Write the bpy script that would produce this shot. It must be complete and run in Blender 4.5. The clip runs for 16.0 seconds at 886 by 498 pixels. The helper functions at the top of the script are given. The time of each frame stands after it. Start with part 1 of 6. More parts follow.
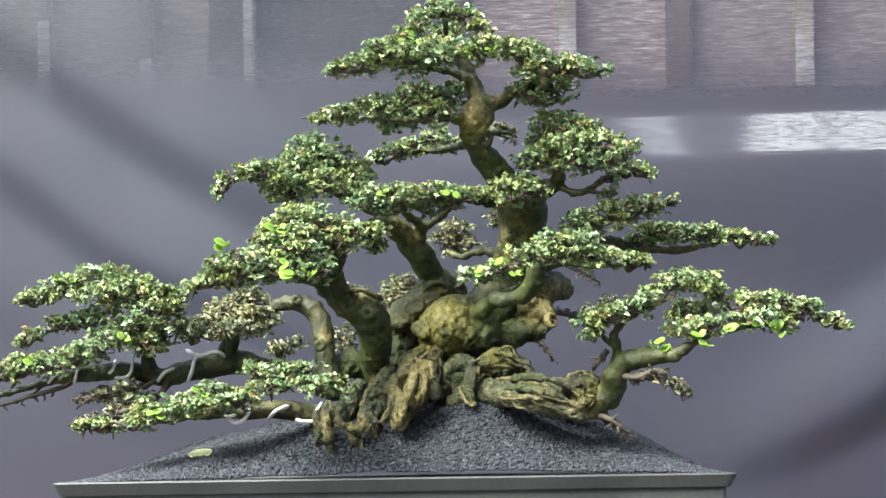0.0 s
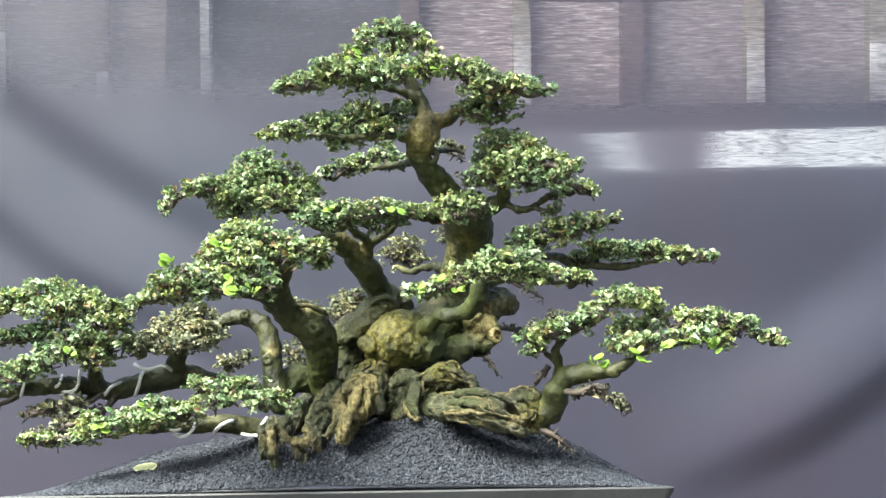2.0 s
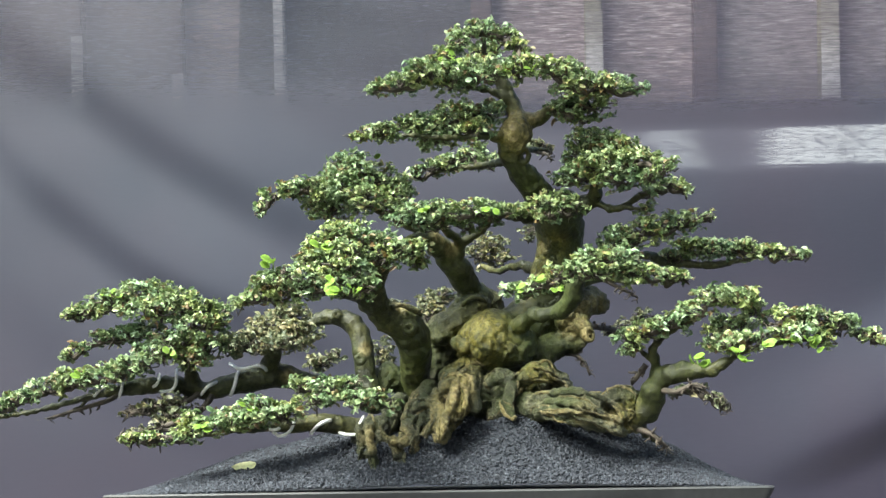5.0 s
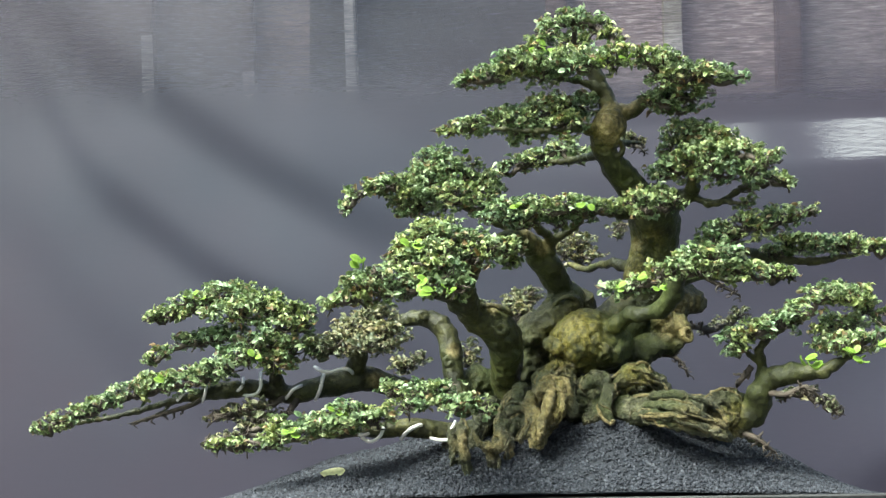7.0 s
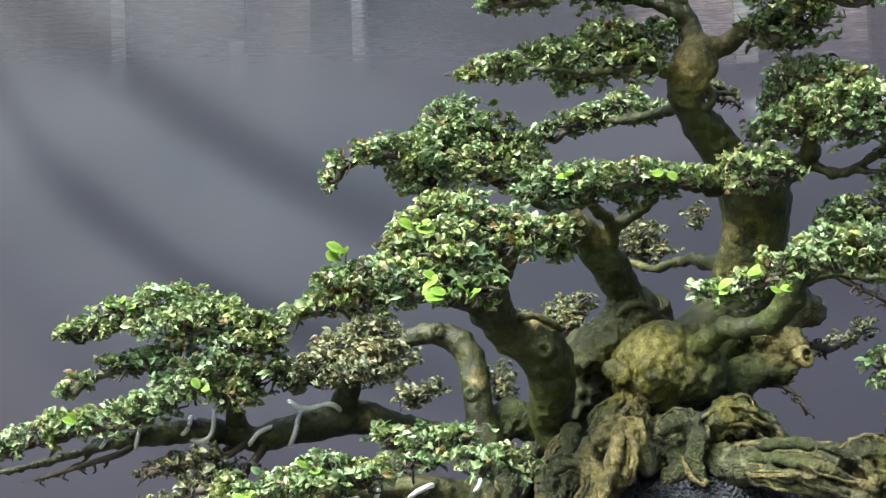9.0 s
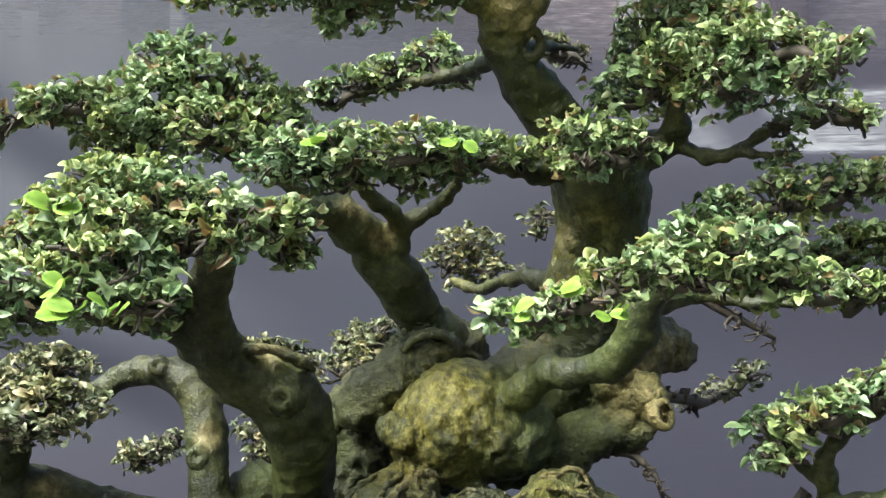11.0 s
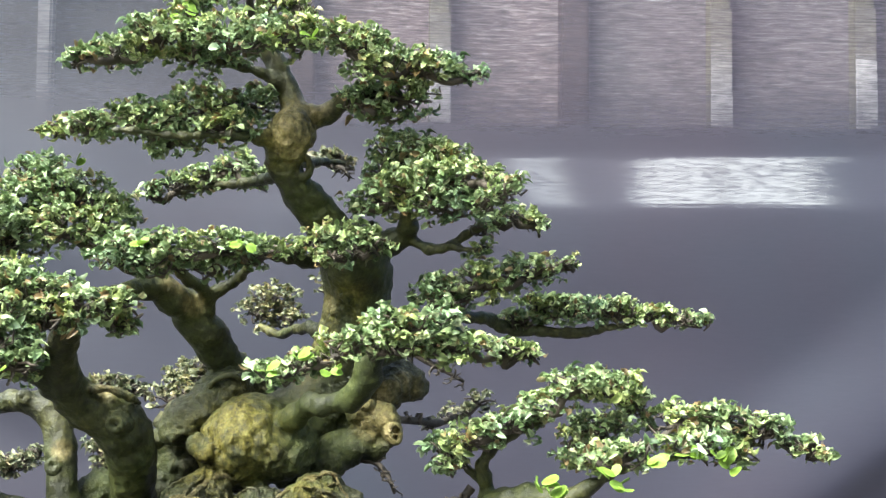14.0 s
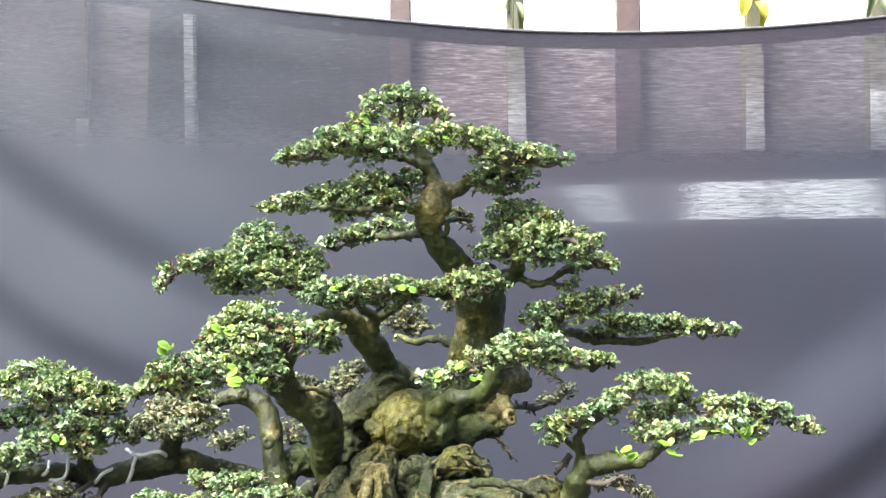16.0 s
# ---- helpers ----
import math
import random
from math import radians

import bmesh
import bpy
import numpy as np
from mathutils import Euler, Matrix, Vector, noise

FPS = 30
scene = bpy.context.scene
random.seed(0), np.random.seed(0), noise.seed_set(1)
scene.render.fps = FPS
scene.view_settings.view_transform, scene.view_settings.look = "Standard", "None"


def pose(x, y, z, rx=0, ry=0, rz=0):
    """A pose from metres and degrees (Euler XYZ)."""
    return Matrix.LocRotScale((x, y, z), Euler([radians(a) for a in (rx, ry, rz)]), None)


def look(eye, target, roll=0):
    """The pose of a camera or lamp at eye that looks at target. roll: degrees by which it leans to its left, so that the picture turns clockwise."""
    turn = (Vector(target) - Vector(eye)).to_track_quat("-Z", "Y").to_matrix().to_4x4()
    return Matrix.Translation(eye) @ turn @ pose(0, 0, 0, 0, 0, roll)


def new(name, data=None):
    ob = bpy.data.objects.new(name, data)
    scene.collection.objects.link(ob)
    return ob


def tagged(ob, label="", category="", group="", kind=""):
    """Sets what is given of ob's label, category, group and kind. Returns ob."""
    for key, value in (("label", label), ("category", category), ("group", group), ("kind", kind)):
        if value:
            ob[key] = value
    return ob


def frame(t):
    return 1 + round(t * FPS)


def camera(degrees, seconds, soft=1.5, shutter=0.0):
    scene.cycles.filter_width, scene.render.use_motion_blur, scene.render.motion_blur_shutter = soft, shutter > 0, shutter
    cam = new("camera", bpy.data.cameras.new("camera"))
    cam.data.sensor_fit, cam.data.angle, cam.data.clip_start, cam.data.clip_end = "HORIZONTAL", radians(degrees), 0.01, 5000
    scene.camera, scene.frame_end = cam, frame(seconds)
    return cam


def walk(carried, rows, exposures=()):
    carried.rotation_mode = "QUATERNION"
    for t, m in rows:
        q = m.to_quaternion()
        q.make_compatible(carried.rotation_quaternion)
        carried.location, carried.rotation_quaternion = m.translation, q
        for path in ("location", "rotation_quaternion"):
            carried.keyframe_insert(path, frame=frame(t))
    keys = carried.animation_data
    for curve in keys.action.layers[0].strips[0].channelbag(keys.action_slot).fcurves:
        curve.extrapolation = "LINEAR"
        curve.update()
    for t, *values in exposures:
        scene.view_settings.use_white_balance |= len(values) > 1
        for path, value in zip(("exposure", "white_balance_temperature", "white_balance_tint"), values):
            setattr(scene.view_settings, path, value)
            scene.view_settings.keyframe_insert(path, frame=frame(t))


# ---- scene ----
# ---------------------------------------------------------------- camera
cam = camera(39.0, 16.0, soft=1.5)
METRES, EYE, TILT, LEAN, TURN = 1.78, 1.013, 9.6, 0.85, 0.0
ROWS = [
    (0.0, 0.0, 0.0, 0.0, 0.0, 0.0, -0.0),
    (0.5, 0.0044, -0.0024, 0.0006, -0.36, 0.14, -0.05),
    (1.0, 0.0091, -0.0049, 0.002, -0.75, 0.26, -0.13),
    (1.5, 0.0134, -0.0088, 0.0035, -1.12, 0.39, -0.17),
    (2.0, 0.016, -0.0107, 0.0041, -1.43, 0.47, -0.24),
    (2.5, 0.015, -0.0129, 0.0051, -1.54, 0.51, -0.26),
    (3.0, 0.0109, -0.0145, 0.0062, -1.49, 0.55, -0.26),
    (5.5, -0.0275, -0.0127, 0.0063, 1.26, 0.24, 0.16),
    (6.0, -0.0357, -0.0077, 0.0066, 1.88, 0.2, 0.27),
    (6.5, -0.0417, 0.0007, 0.0065, 2.46, 0.22, 0.4),
    (7.0, -0.0447, 0.0164, 0.0065, 3.05, 0.24, 0.52),
    (7.5, -0.0488, 0.0361, 0.0046, 3.54, 0.3, 0.63),
    (8.0, -0.0611, 0.0975, 0.0012, 4.61, 0.44, 0.81),
    (10.5, -0.0123, 0.4326, -0.0122, 2.67, 2.09, -0.32),
    (11.0, 0.0047, 0.4476, -0.0121, 0.59, 2.41, -0.67),
    (11.5, 0.0206, 0.4444, -0.0121, -1.41, 2.59, -0.88),
    (12.0, 0.033, 0.4414, -0.0125, -2.64, 2.69, -1.01),
    (12.5, 0.0415, 0.4282, -0.0104, -3.63, 2.8, -1.07),
    (13.0, 0.0484, 0.3916, -0.0075, -4.58, 2.81, -1.14),
    (13.5, 0.0492, 0.3406, 0.001, -5.08, 2.74, -1.14),
    (14.0, 0.0437, 0.2734, 0.0124, -5.22, 2.57, -1.01),
    (14.5, 0.0352, 0.1982, 0.0242, -5.1, 2.32, -0.8),
    (15.0, 0.0202, 0.137, 0.0318, -4.57, 2.0, -0.57),
    (15.5, 0.0034, 0.0878, 0.04, -3.85, 1.72, -0.34),
    (16.0, -0.0134, 0.0352, 0.0454, -2.97, 1.23, -0.13),
]
walk(cam, [(t, pose(0, 0, EYE, TILT, LEAN, TURN) @ pose(METRES * x, METRES * y, METRES * z, 90 + pitch, roll, yaw)) for t, x, y, z, yaw, pitch, roll in ROWS],
     [(0.0, 2.09, 6300, 2), (1.5, 2.26, 6300, 2), (3.0, 2.20, 6300, 2), (5.5, 1.82, 6300, -1), (8.0, 1.78, 6300, -3), (10.5, 1.70, 6300, 1), (11.5, 2.00, 6300, 1), (12.5, 2.12, 6300, 2), (13.5, 2.24, 6300, 2), (14.5, 2.14, 6300, 2), (16.0, 2.28, 6300, 2)])

# ---------------------------------------------------------------- light
SUN_FROM = Vector((-0.84, -0.80, 1.28)).normalized()     # towards the sun
world = bpy.data.worlds.new("world")
scene.world = world
world.use_nodes = True
wn = world.node_tree.nodes
sky = wn.new("ShaderNodeTexSky")
sky.sky_type = "NISHITA"
sky.sun_disc = False
sky.sun_elevation = math.asin(SUN_FROM.z)
sky.sun_rotation = math.atan2(SUN_FROM.x, SUN_FROM.y)
sky.air_density, sky.dust_density = 1.0, 3.0
wn["Background"].inputs["Strength"].default_value = 0.10
world.node_tree.links.new(sky.outputs[0], wn["Background"].inputs["Color"])
sun_data = bpy.data.lights.new("sun", "SUN")
sun_data.energy, sun_data.angle, sun_data.color = 5.0, radians(40), (1.0, 0.97, 0.91)
sun = new("sun", sun_data)
sun.matrix_world = look(SUN_FROM * 20, (0, 0, 0))
# added lamps in the unseen windows behind the camera, for the glint on the cloth
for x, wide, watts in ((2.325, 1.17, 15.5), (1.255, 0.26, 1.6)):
    day = bpy.data.lights.new("glint_lamp", "AREA")
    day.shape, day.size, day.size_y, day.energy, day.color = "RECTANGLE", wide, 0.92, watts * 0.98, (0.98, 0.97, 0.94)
    glint_lamp = new("glint_lamp", day)
    glint_lamp.matrix_world = look((x, -1.87, 4.66), (x, 2.0, 4.60))


# ---------------------------------------------------------------- materials
def material(name, base=(0.5, 0.5, 0.5), rough=0.6, metal=0.0, spec=0.5):
    m = bpy.data.materials.new(name)
    m.use_nodes = True
    b = m.node_tree.nodes["Principled BSDF"]
    b.inputs["Base Color"].default_value = (*base, 1)
    b.inputs["Roughness"].default_value = rough
    b.inputs["Metallic"].default_value = metal
    b.inputs["Specular IOR Level"].default_value = spec
    return m, m.node_tree.nodes, m.node_tree.links, b


def add_noise(nodes, links, scale, detail=4.0, rough=0.55, stretch=None, coord="Object"):
    n = nodes.new("ShaderNodeTexNoise")
    n.inputs["Scale"].default_value, n.inputs["Detail"].default_value, n.inputs["Roughness"].default_value = scale, detail, rough
    tc = nodes.new("ShaderNodeTexCoord")
    if stretch:
        mp = nodes.new("ShaderNodeMapping")
        mp.inputs["Scale"].default_value = stretch
        links.new(tc.outputs[coord], mp.inputs["Vector"])
        links.new(mp.outputs["Vector"], n.inputs["Vector"])
    else:
        links.new(tc.outputs[coord], n.inputs["Vector"])
    return n.outputs["Fac"]


def add_ramp(nodes, links, fac, stops):
    r = nodes.new("ShaderNodeValToRGB")
    while len(r.color_ramp.elements) < len(stops):
        r.color_ramp.elements.new(0.5)
    for e, (p, c) in zip(r.color_ramp.elements, stops):
        e.position, e.color = p, (*c, 1)
    links.new(fac, r.inputs["Fac"])
    return r.outputs["Color"]


def add_mix(nodes, links, fac, a, b, mode="MIX"):
    n = nodes.new("ShaderNodeMix")
    n.data_type, n.blend_type = "RGBA", mode
    for sock, v in ((n.inputs["Factor"], fac), (n.inputs["A"], a), (n.inputs["B"], b)):
        if isinstance(v, (float, int)):
            sock.default_value = v
        elif isinstance(v, tuple):
            sock.default_value = (*v, 1)
        else:
            links.new(v, sock)
    return n.outputs["Result"]


def add_math(nodes, links, op, a, b=0.0):
    n = nodes.new("ShaderNodeMath")
    n.operation = op
    for sock, v in zip(n.inputs, (a, b)):
        if isinstance(v, (float, int)):
            sock.default_value = v
        else:
            links.new(v, sock)
    return n.outputs[0]


def add_bump(nodes, links, bsdf, height, strength, distance):
    n = nodes.new("ShaderNodeBump")
    n.inputs["Strength"].default_value, n.inputs["Distance"].default_value = strength, distance
    links.new(height, n.inputs["Height"])
    links.new(n.outputs["Normal"], bsdf.inputs["Normal"])
    return n


def bark_material():
    m, n, l, b = material("weathered_bark", rough=0.46, spec=0.32)
    broad = add_noise(n, l, 22, 5)
    fine = add_noise(n, l, 190, 6, 0.7)
    cracks = add_noise(n, l, 70, 4, 0.6, (1, 1, 0.35))
    brown = add_ramp(n, l, broad, [(0.30, (0.0074, 0.0082, 0.0032)), (0.46, (0.0250, 0.0258, 0.0090)), (0.60, (0.0540, 0.0535, 0.0180)), (0.76, (0.1180, 0.1080, 0.0400))])
    grain = add_ramp(n, l, fine, [(0.32, (0.22, 0.22, 0.20)), (0.50, (0.90, 0.90, 0.88)), (0.66, (1.9, 1.85, 1.7))])
    coarse = n.new("ShaderNodeAttribute")
    coarse.attribute_name = "coarse"
    fibre = add_noise(n, l, 85, 5, 0.7, (1, 1, 0.6))
    dry = add_ramp(n, l, fibre, [(0.36, (0.0120, 0.0125, 0.0070)), (0.50, (0.0470, 0.0475, 0.0270)), (0.66, (0.1550, 0.1500, 0.0960))])
    brown = add_mix(n, l, add_math(n, l, "MULTIPLY", coarse.outputs["Fac"], 0.92), brown, dry)
    col = add_mix(n, l, 0.85, brown, grain, "MULTIPLY")
    damp = add_ramp(n, l, add_noise(n, l, 13, 4, 0.6), [(0.46, (0, 0, 0)), (0.62, (0.55, 0.55, 0.55))])
    col = add_mix(n, l, damp, col, add_ramp(n, l, fine, [(0.30, (0.0118, 0.0178, 0.0059)), (0.55, (0.0355, 0.0459, 0.0133)), (0.75, (0.0777, 0.0873, 0.0333))]))
    at = n.new("ShaderNodeAttribute")
    at.attribute_name = "lichen"
    patch = add_noise(n, l, 52, 5, 0.7, (1, 1, 0.35))
    mask = add_math(n, l, "MULTIPLY", at.outputs["Fac"], add_ramp(n, l, patch, [(0.36, (0, 0, 0)), (0.52, (1, 1, 1))]))
    gold = add_ramp(n, l, fine, [(0.34, (0.0180, 0.0160, 0.0040)), (0.52, (0.1180, 0.1010, 0.0170)), (0.72, (0.2900, 0.2600, 0.0800))])
    col = add_mix(n, l, mask, col, gold)
    al = n.new("ShaderNodeAttribute")
    al.attribute_name = "algae_shade"
    mask2 = add_math(n, l, "MULTIPLY", al.outputs["Fac"], add_ramp(n, l, broad, [(0.36, (0.10, 0.10, 0.10)), (0.60, (0.62, 0.62, 0.62))]))
    green = add_ramp(n, l, fine, [(0.3, (0.0207, 0.0311, 0.0074)), (0.7, (0.0814, 0.0999, 0.0252))])
    col = add_mix(n, l, mask2, col, green)
    tn = n.new("ShaderNodeAttribute")
    tn.attribute_name = "tan"
    mask3 = add_math(n, l, "MULTIPLY", tn.outputs["Fac"], add_ramp(n, l, patch, [(0.30, (0.1, 0.1, 0.1)), (0.58, (1, 1, 1))]))
    tan = add_ramp(n, l, fine, [(0.30, (0.0560, 0.0440, 0.0160)), (0.50, (0.2050, 0.1660, 0.0700)), (0.70, (0.4000, 0.3300, 0.1700))])
    col = add_mix(n, l, mask3, col, tan)
    l.new(col, b.inputs["Base Color"])
    h = add_math(n, l, "ADD", add_math(n, l, "MULTIPLY", cracks, 0.7), add_math(n, l, "MULTIPLY", fine, 0.45))
    h = add_math(n, l, "ADD", h, add_math(n, l, "MULTIPLY", add_noise(n, l, 420, 3, 0.6), 0.5))
    wrinkle = n.new("ShaderNodeTexNoise")
    wrinkle.noise_type = "RIDGED_MULTIFRACTAL"
    wrinkle.inputs["Scale"].default_value, wrinkle.inputs["Detail"].default_value = 75, 5
    tc = n.new("ShaderNodeTexCoord")
    mp = n.new("ShaderNodeMapping")
    mp.inputs["Scale"].default_value = (1.0, 1.0, 0.5)
    l.new(tc.outputs["Object"], mp.inputs["Vector"])
    l.new(mp.outputs["Vector"], wrinkle.inputs["Vector"])
    crust = add_math(n, l, "MULTIPLY", mask, add_math(n, l, "MULTIPLY", patch, 0.9))
    h = add_math(n, l, "ADD", h, crust)
    h = add_math(n, l, "ADD", h, add_math(n, l, "MULTIPLY", wrinkle.outputs["Fac"], 0.45))
    h = add_math(n, l, "MULTIPLY", h, add_math(n, l, "ADD", 0.34, coarse.outputs["Fac"]))
    add_bump(n, l, b, h, 1.0, 0.0060)
    return m


def leaf_material(name, stops, rough=0.43, spec=0.5, shift=1.0):
    """Leaves that differ one by one, and from one part of the crown to the next."""
    m, n, l, b = material(name, rough=rough, spec=spec)
    geo = n.new("ShaderNodeNewGeometry")
    col = add_ramp(n, l, geo.outputs["Random Per Island"], stops)
    if shift:
        region = add_noise(n, l, 24, 3, 0.6)
        hue = add_ramp(n, l, region, [(0.30, (0.74, 0.90, 1.05)), (0.44, (0.90, 0.97, 1.0)), (0.54, (1.0, 1.0, 0.95)), (0.64, (1.16, 1.10, 0.78)), (0.76, (1.22, 0.98, 0.84))])
        col = add_mix(n, l, shift, col, hue, "MULTIPLY")
    mottled = add_noise(n, l, 300, 2)
    col = add_mix(n, l, 0.45, col, add_ramp(n, l, mottled, [(0.3, (0.5, 0.5, 0.5)), (0.7, (1.25, 1.25, 1.15))]), "MULTIPLY")
    # Pale margins and dark midribs paint the light caught by curled leaf edges.
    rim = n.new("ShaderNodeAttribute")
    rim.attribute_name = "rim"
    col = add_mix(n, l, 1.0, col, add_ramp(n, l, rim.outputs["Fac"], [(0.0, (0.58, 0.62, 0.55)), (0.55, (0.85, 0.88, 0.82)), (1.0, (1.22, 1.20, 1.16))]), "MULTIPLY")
    l.new(col, b.inputs["Base Color"])
    trans = n.new("ShaderNodeBsdfTranslucent")
    l.new(col, trans.inputs["Color"])
    mix = n.new("ShaderNodeMixShader")
    mix.inputs["Fac"].default_value = 0.26
    out = n["Material Output"]
    l.new(b.outputs[0], mix.inputs[1])
    l.new(trans.outputs[0], mix.inputs[2])
    l.new(mix.outputs[0], out.inputs["Surface"])
    return m


def cloth_material():
    m, n, l, b = material("grey_backdrop_cloth", rough=0.62, spec=0.3)
    broad = add_noise(n, l, 1.4, 3)
    weave = add_noise(n, l, 60, 4, 0.6, (0.35, 1, 9))
    streak = add_noise(n, l, 30, 4, 0.65, (0.9, 1, 15))
    tint = add_ramp(n, l, broad, [(0.3, (0.0208, 0.0158, 0.0280)), (0.5, (0.0190, 0.0179, 0.0306)), (0.72, (0.0172, 0.0202, 0.0332))])
    col = add_mix(n, l, 0.12, tint, add_ramp(n, l, weave, [(0.3, (0.82, 0.82, 0.82)), (0.7, (1.15, 1.15, 1.15))]), "MULTIPLY")
    l.new(col, b.inputs["Base Color"])
    b.inputs["Coat Weight"].default_value, b.inputs["Coat Roughness"].default_value = 0.9, 0.055
    b.inputs["Coat IOR"].default_value = 1.45
    bump = n.new("ShaderNodeBump")
    bump.inputs["Strength"].default_value, bump.inputs["Distance"].default_value = 0.07, 0.002
    fleck = add_noise(n, l, 120, 3, 0.65, (0.35, 1, 3.2))
    ribs = add_noise(n, l, 26, 2, 0.5, (0.06, 1, 15))
    l.new(ribs, bump.inputs["Height"])
    l.new(bump.outputs["Normal"], b.inputs["Coat Normal"])
    clear = n.new("ShaderNodeBsdfTransparent")
    mix = n.new("ShaderNodeMixShader")
    # worn thin and see-through towards the upper hem
    tc = n.new("ShaderNodeTexCoord")
    sep = n.new("ShaderNodeSeparateXYZ")
    l.new(tc.outputs["Object"], sep.inputs[0])
    # the glossy finish is left on one side only
    glossy = n.new("ShaderNodeMapRange")
    glossy.inputs["From Min"].default_value, glossy.inputs["From Max"].default_value = -0.10, 0.25
    l.new(sep.outputs["X"], glossy.inputs["Value"])
    l.new(add_math(n, l, "MULTIPLY", glossy.outputs[0], add_ramp(n, l, fleck, [(0.34, (0.15, 0.15, 0.15)), (0.56, (1, 1, 1))])), b.inputs["Coat Weight"])
    worn = n.new("ShaderNodeMapRange")
    worn.inputs["From Min"].default_value, worn.inputs["From Max"].default_value = 1.69, 1.81
    worn.inputs["To Min"].default_value, worn.inputs["To Max"].default_value = 0.12, 1.0
    l.new(sep.outputs["Z"], worn.inputs["Value"])
    thread = add_math(n, l, "MULTIPLY", worn.outputs[0], add_ramp(n, l, streak, [(0.34, (0.10, 0.10, 0.10)), (0.68, (0.35, 0.35, 0.35))]))
    sheer = n.new("ShaderNodeMapRange")
    sheer.inputs["From Min"].default_value, sheer.inputs["From Max"].default_value = -0.45, 0.10
    sheer.inputs["To Min"].default_value, sheer.inputs["To Max"].default_value = 0.64, 1.0
    l.new(sep.outputs["X"], sheer.inputs["Value"])
    thread = add_math(n, l, "MULTIPLY", thread, sheer.outputs[0])
    l.new(thread, mix.inputs["Fac"])
    l.new(b.outputs[0], mix.inputs[1])
    l.new(clear.outputs[0], mix.inputs[2])
    l.new(mix.outputs[0], n["Material Output"].inputs["Surface"])
    return m


def mottled_material(name, dark, light, rough, scale, bump=0.3, dist=0.002, spec=0.5, metal=0.0):
    m, n, l, b = material(name, rough=rough, spec=spec, metal=metal)
    broad = add_noise(n, l, scale, 5)
    fine = add_noise(n, l, scale * 12, 4, 0.6)
    col = add_ramp(n, l, broad, [(0.32, dark), (0.68, light)])
    col = add_mix(n, l, 0.5, col, add_ramp(n, l, fine, [(0.3, (0.7, 0.7, 0.7)), (0.7, (1.2, 1.2, 1.2))]), "MULTIPLY")
    l.new(col, b.inputs["Base Color"])
    add_bump(n, l, b, fine, bump, dist)
    return m


def slat_material(name, stops):
    m, n, l, b = material(name, rough=0.7)
    grain = add_noise(n, l, 10, 5, 0.65, (3, 1, 24))
    broad = add_noise(n, l, 5, 3)
    col = add_ramp(n, l, grain, stops)
    col = add_mix(n, l, 0.6, col, add_ramp(n, l, broad, [(0.35, (0.65, 0.63, 0.66)), (0.65, (1.15, 1.12, 1.15))]), "MULTIPLY")
    l.new(col, b.inputs["Base Color"])
    add_bump(n, l, b, grain, 0.3, 0.002)
    return m


def gravel_material():
    m, n, l, b = material("black_volcanic_gravel", rough=0.75, spec=0.35)
    geo = n.new("ShaderNodeNewGeometry")
    col = add_ramp(n, l, geo.outputs["Random Per Island"], [(0.0, (0.011, 0.013, 0.018)), (0.5, (0.029, 0.032, 0.041)), (0.92, (0.054, 0.059, 0.073)), (1.0, (0.085, 0.090, 0.105))])
    l.new(col, b.inputs["Base Color"])
    add_bump(n, l, b, add_noise(n, l, 900, 3), 0.5, 0.001)
    return m


BARK = bark_material()
TWIG = mottled_material("dark_twig_bark", (0.024, 0.020, 0.015), (0.085, 0.066, 0.048), 0.75, 60, 0.6, 0.001)
LEAF = leaf_material("leaf_green", [(0.0, (0.0594, 0.0924, 0.0374)), (0.25, (0.1452, 0.2002, 0.0814)), (0.52, (0.2750, 0.3432, 0.1628)), (0.78, (0.3850, 0.4455, 0.2695)), (0.89, (0.4620, 0.5170, 0.3135)), (0.95, (0.2530, 0.1760, 0.0935)), (1.0, (0.1650, 0.1045, 0.0550))], 0.46, 0.4)
LEAF_DULL = leaf_material("leaf_dull_olive", [(0.0, (0.0486, 0.0594, 0.0324)), (0.35, (0.1242, 0.1350, 0.0713)), (0.70, (0.2430, 0.2430, 0.1458)), (1.0, (0.3348, 0.2700, 0.1728))], 0.46, 0.5, 0.7)
LEAF_NEW = leaf_material("leaf_fresh_yellow_green", [(0.0, (0.12, 0.23, 0.03)), (0.5, (0.19, 0.31, 0.045)), (1.0, (0.27, 0.38, 0.08))], 0.5, 0.3, 0.0)
LEAF_PALE = leaf_material("leaf_fallen_pale", [(0.0, (0.52, 0.53, 0.30)), (1.0, (0.60, 0.60, 0.36))], 0.6, 0.3, 0.0)
LEAF_YELLOW = leaf_material("leaf_dry_yellow", [(0.0, (0.30, 0.24, 0.03)), (0.5, (0.42, 0.36, 0.05)), (1.0, (0.5, 0.46, 0.12))], 0.5, 0.3, 0.0)
GRAVEL = gravel_material()
POT = mottled_material("grey_glazed_pot", (0.028, 0.029, 0.030), (0.046, 0.047, 0.048), 0.5, 14, 0.25, 0.001, spec=0.4)
WIRE = mottled_material("aluminium_wire", (0.68, 0.67, 0.64), (0.84, 0.83, 0.80), 0.35, 90, 0.1, 0.001, metal=0.1)
CLOTH = cloth_material()
SLAT = slat_material("red_brown_slat", [(0.36, (0.1133, 0.0840, 0.0902)), (0.52, (0.2197, 0.1711, 0.1773)), (0.68, (0.4535, 0.3888, 0.4044))])
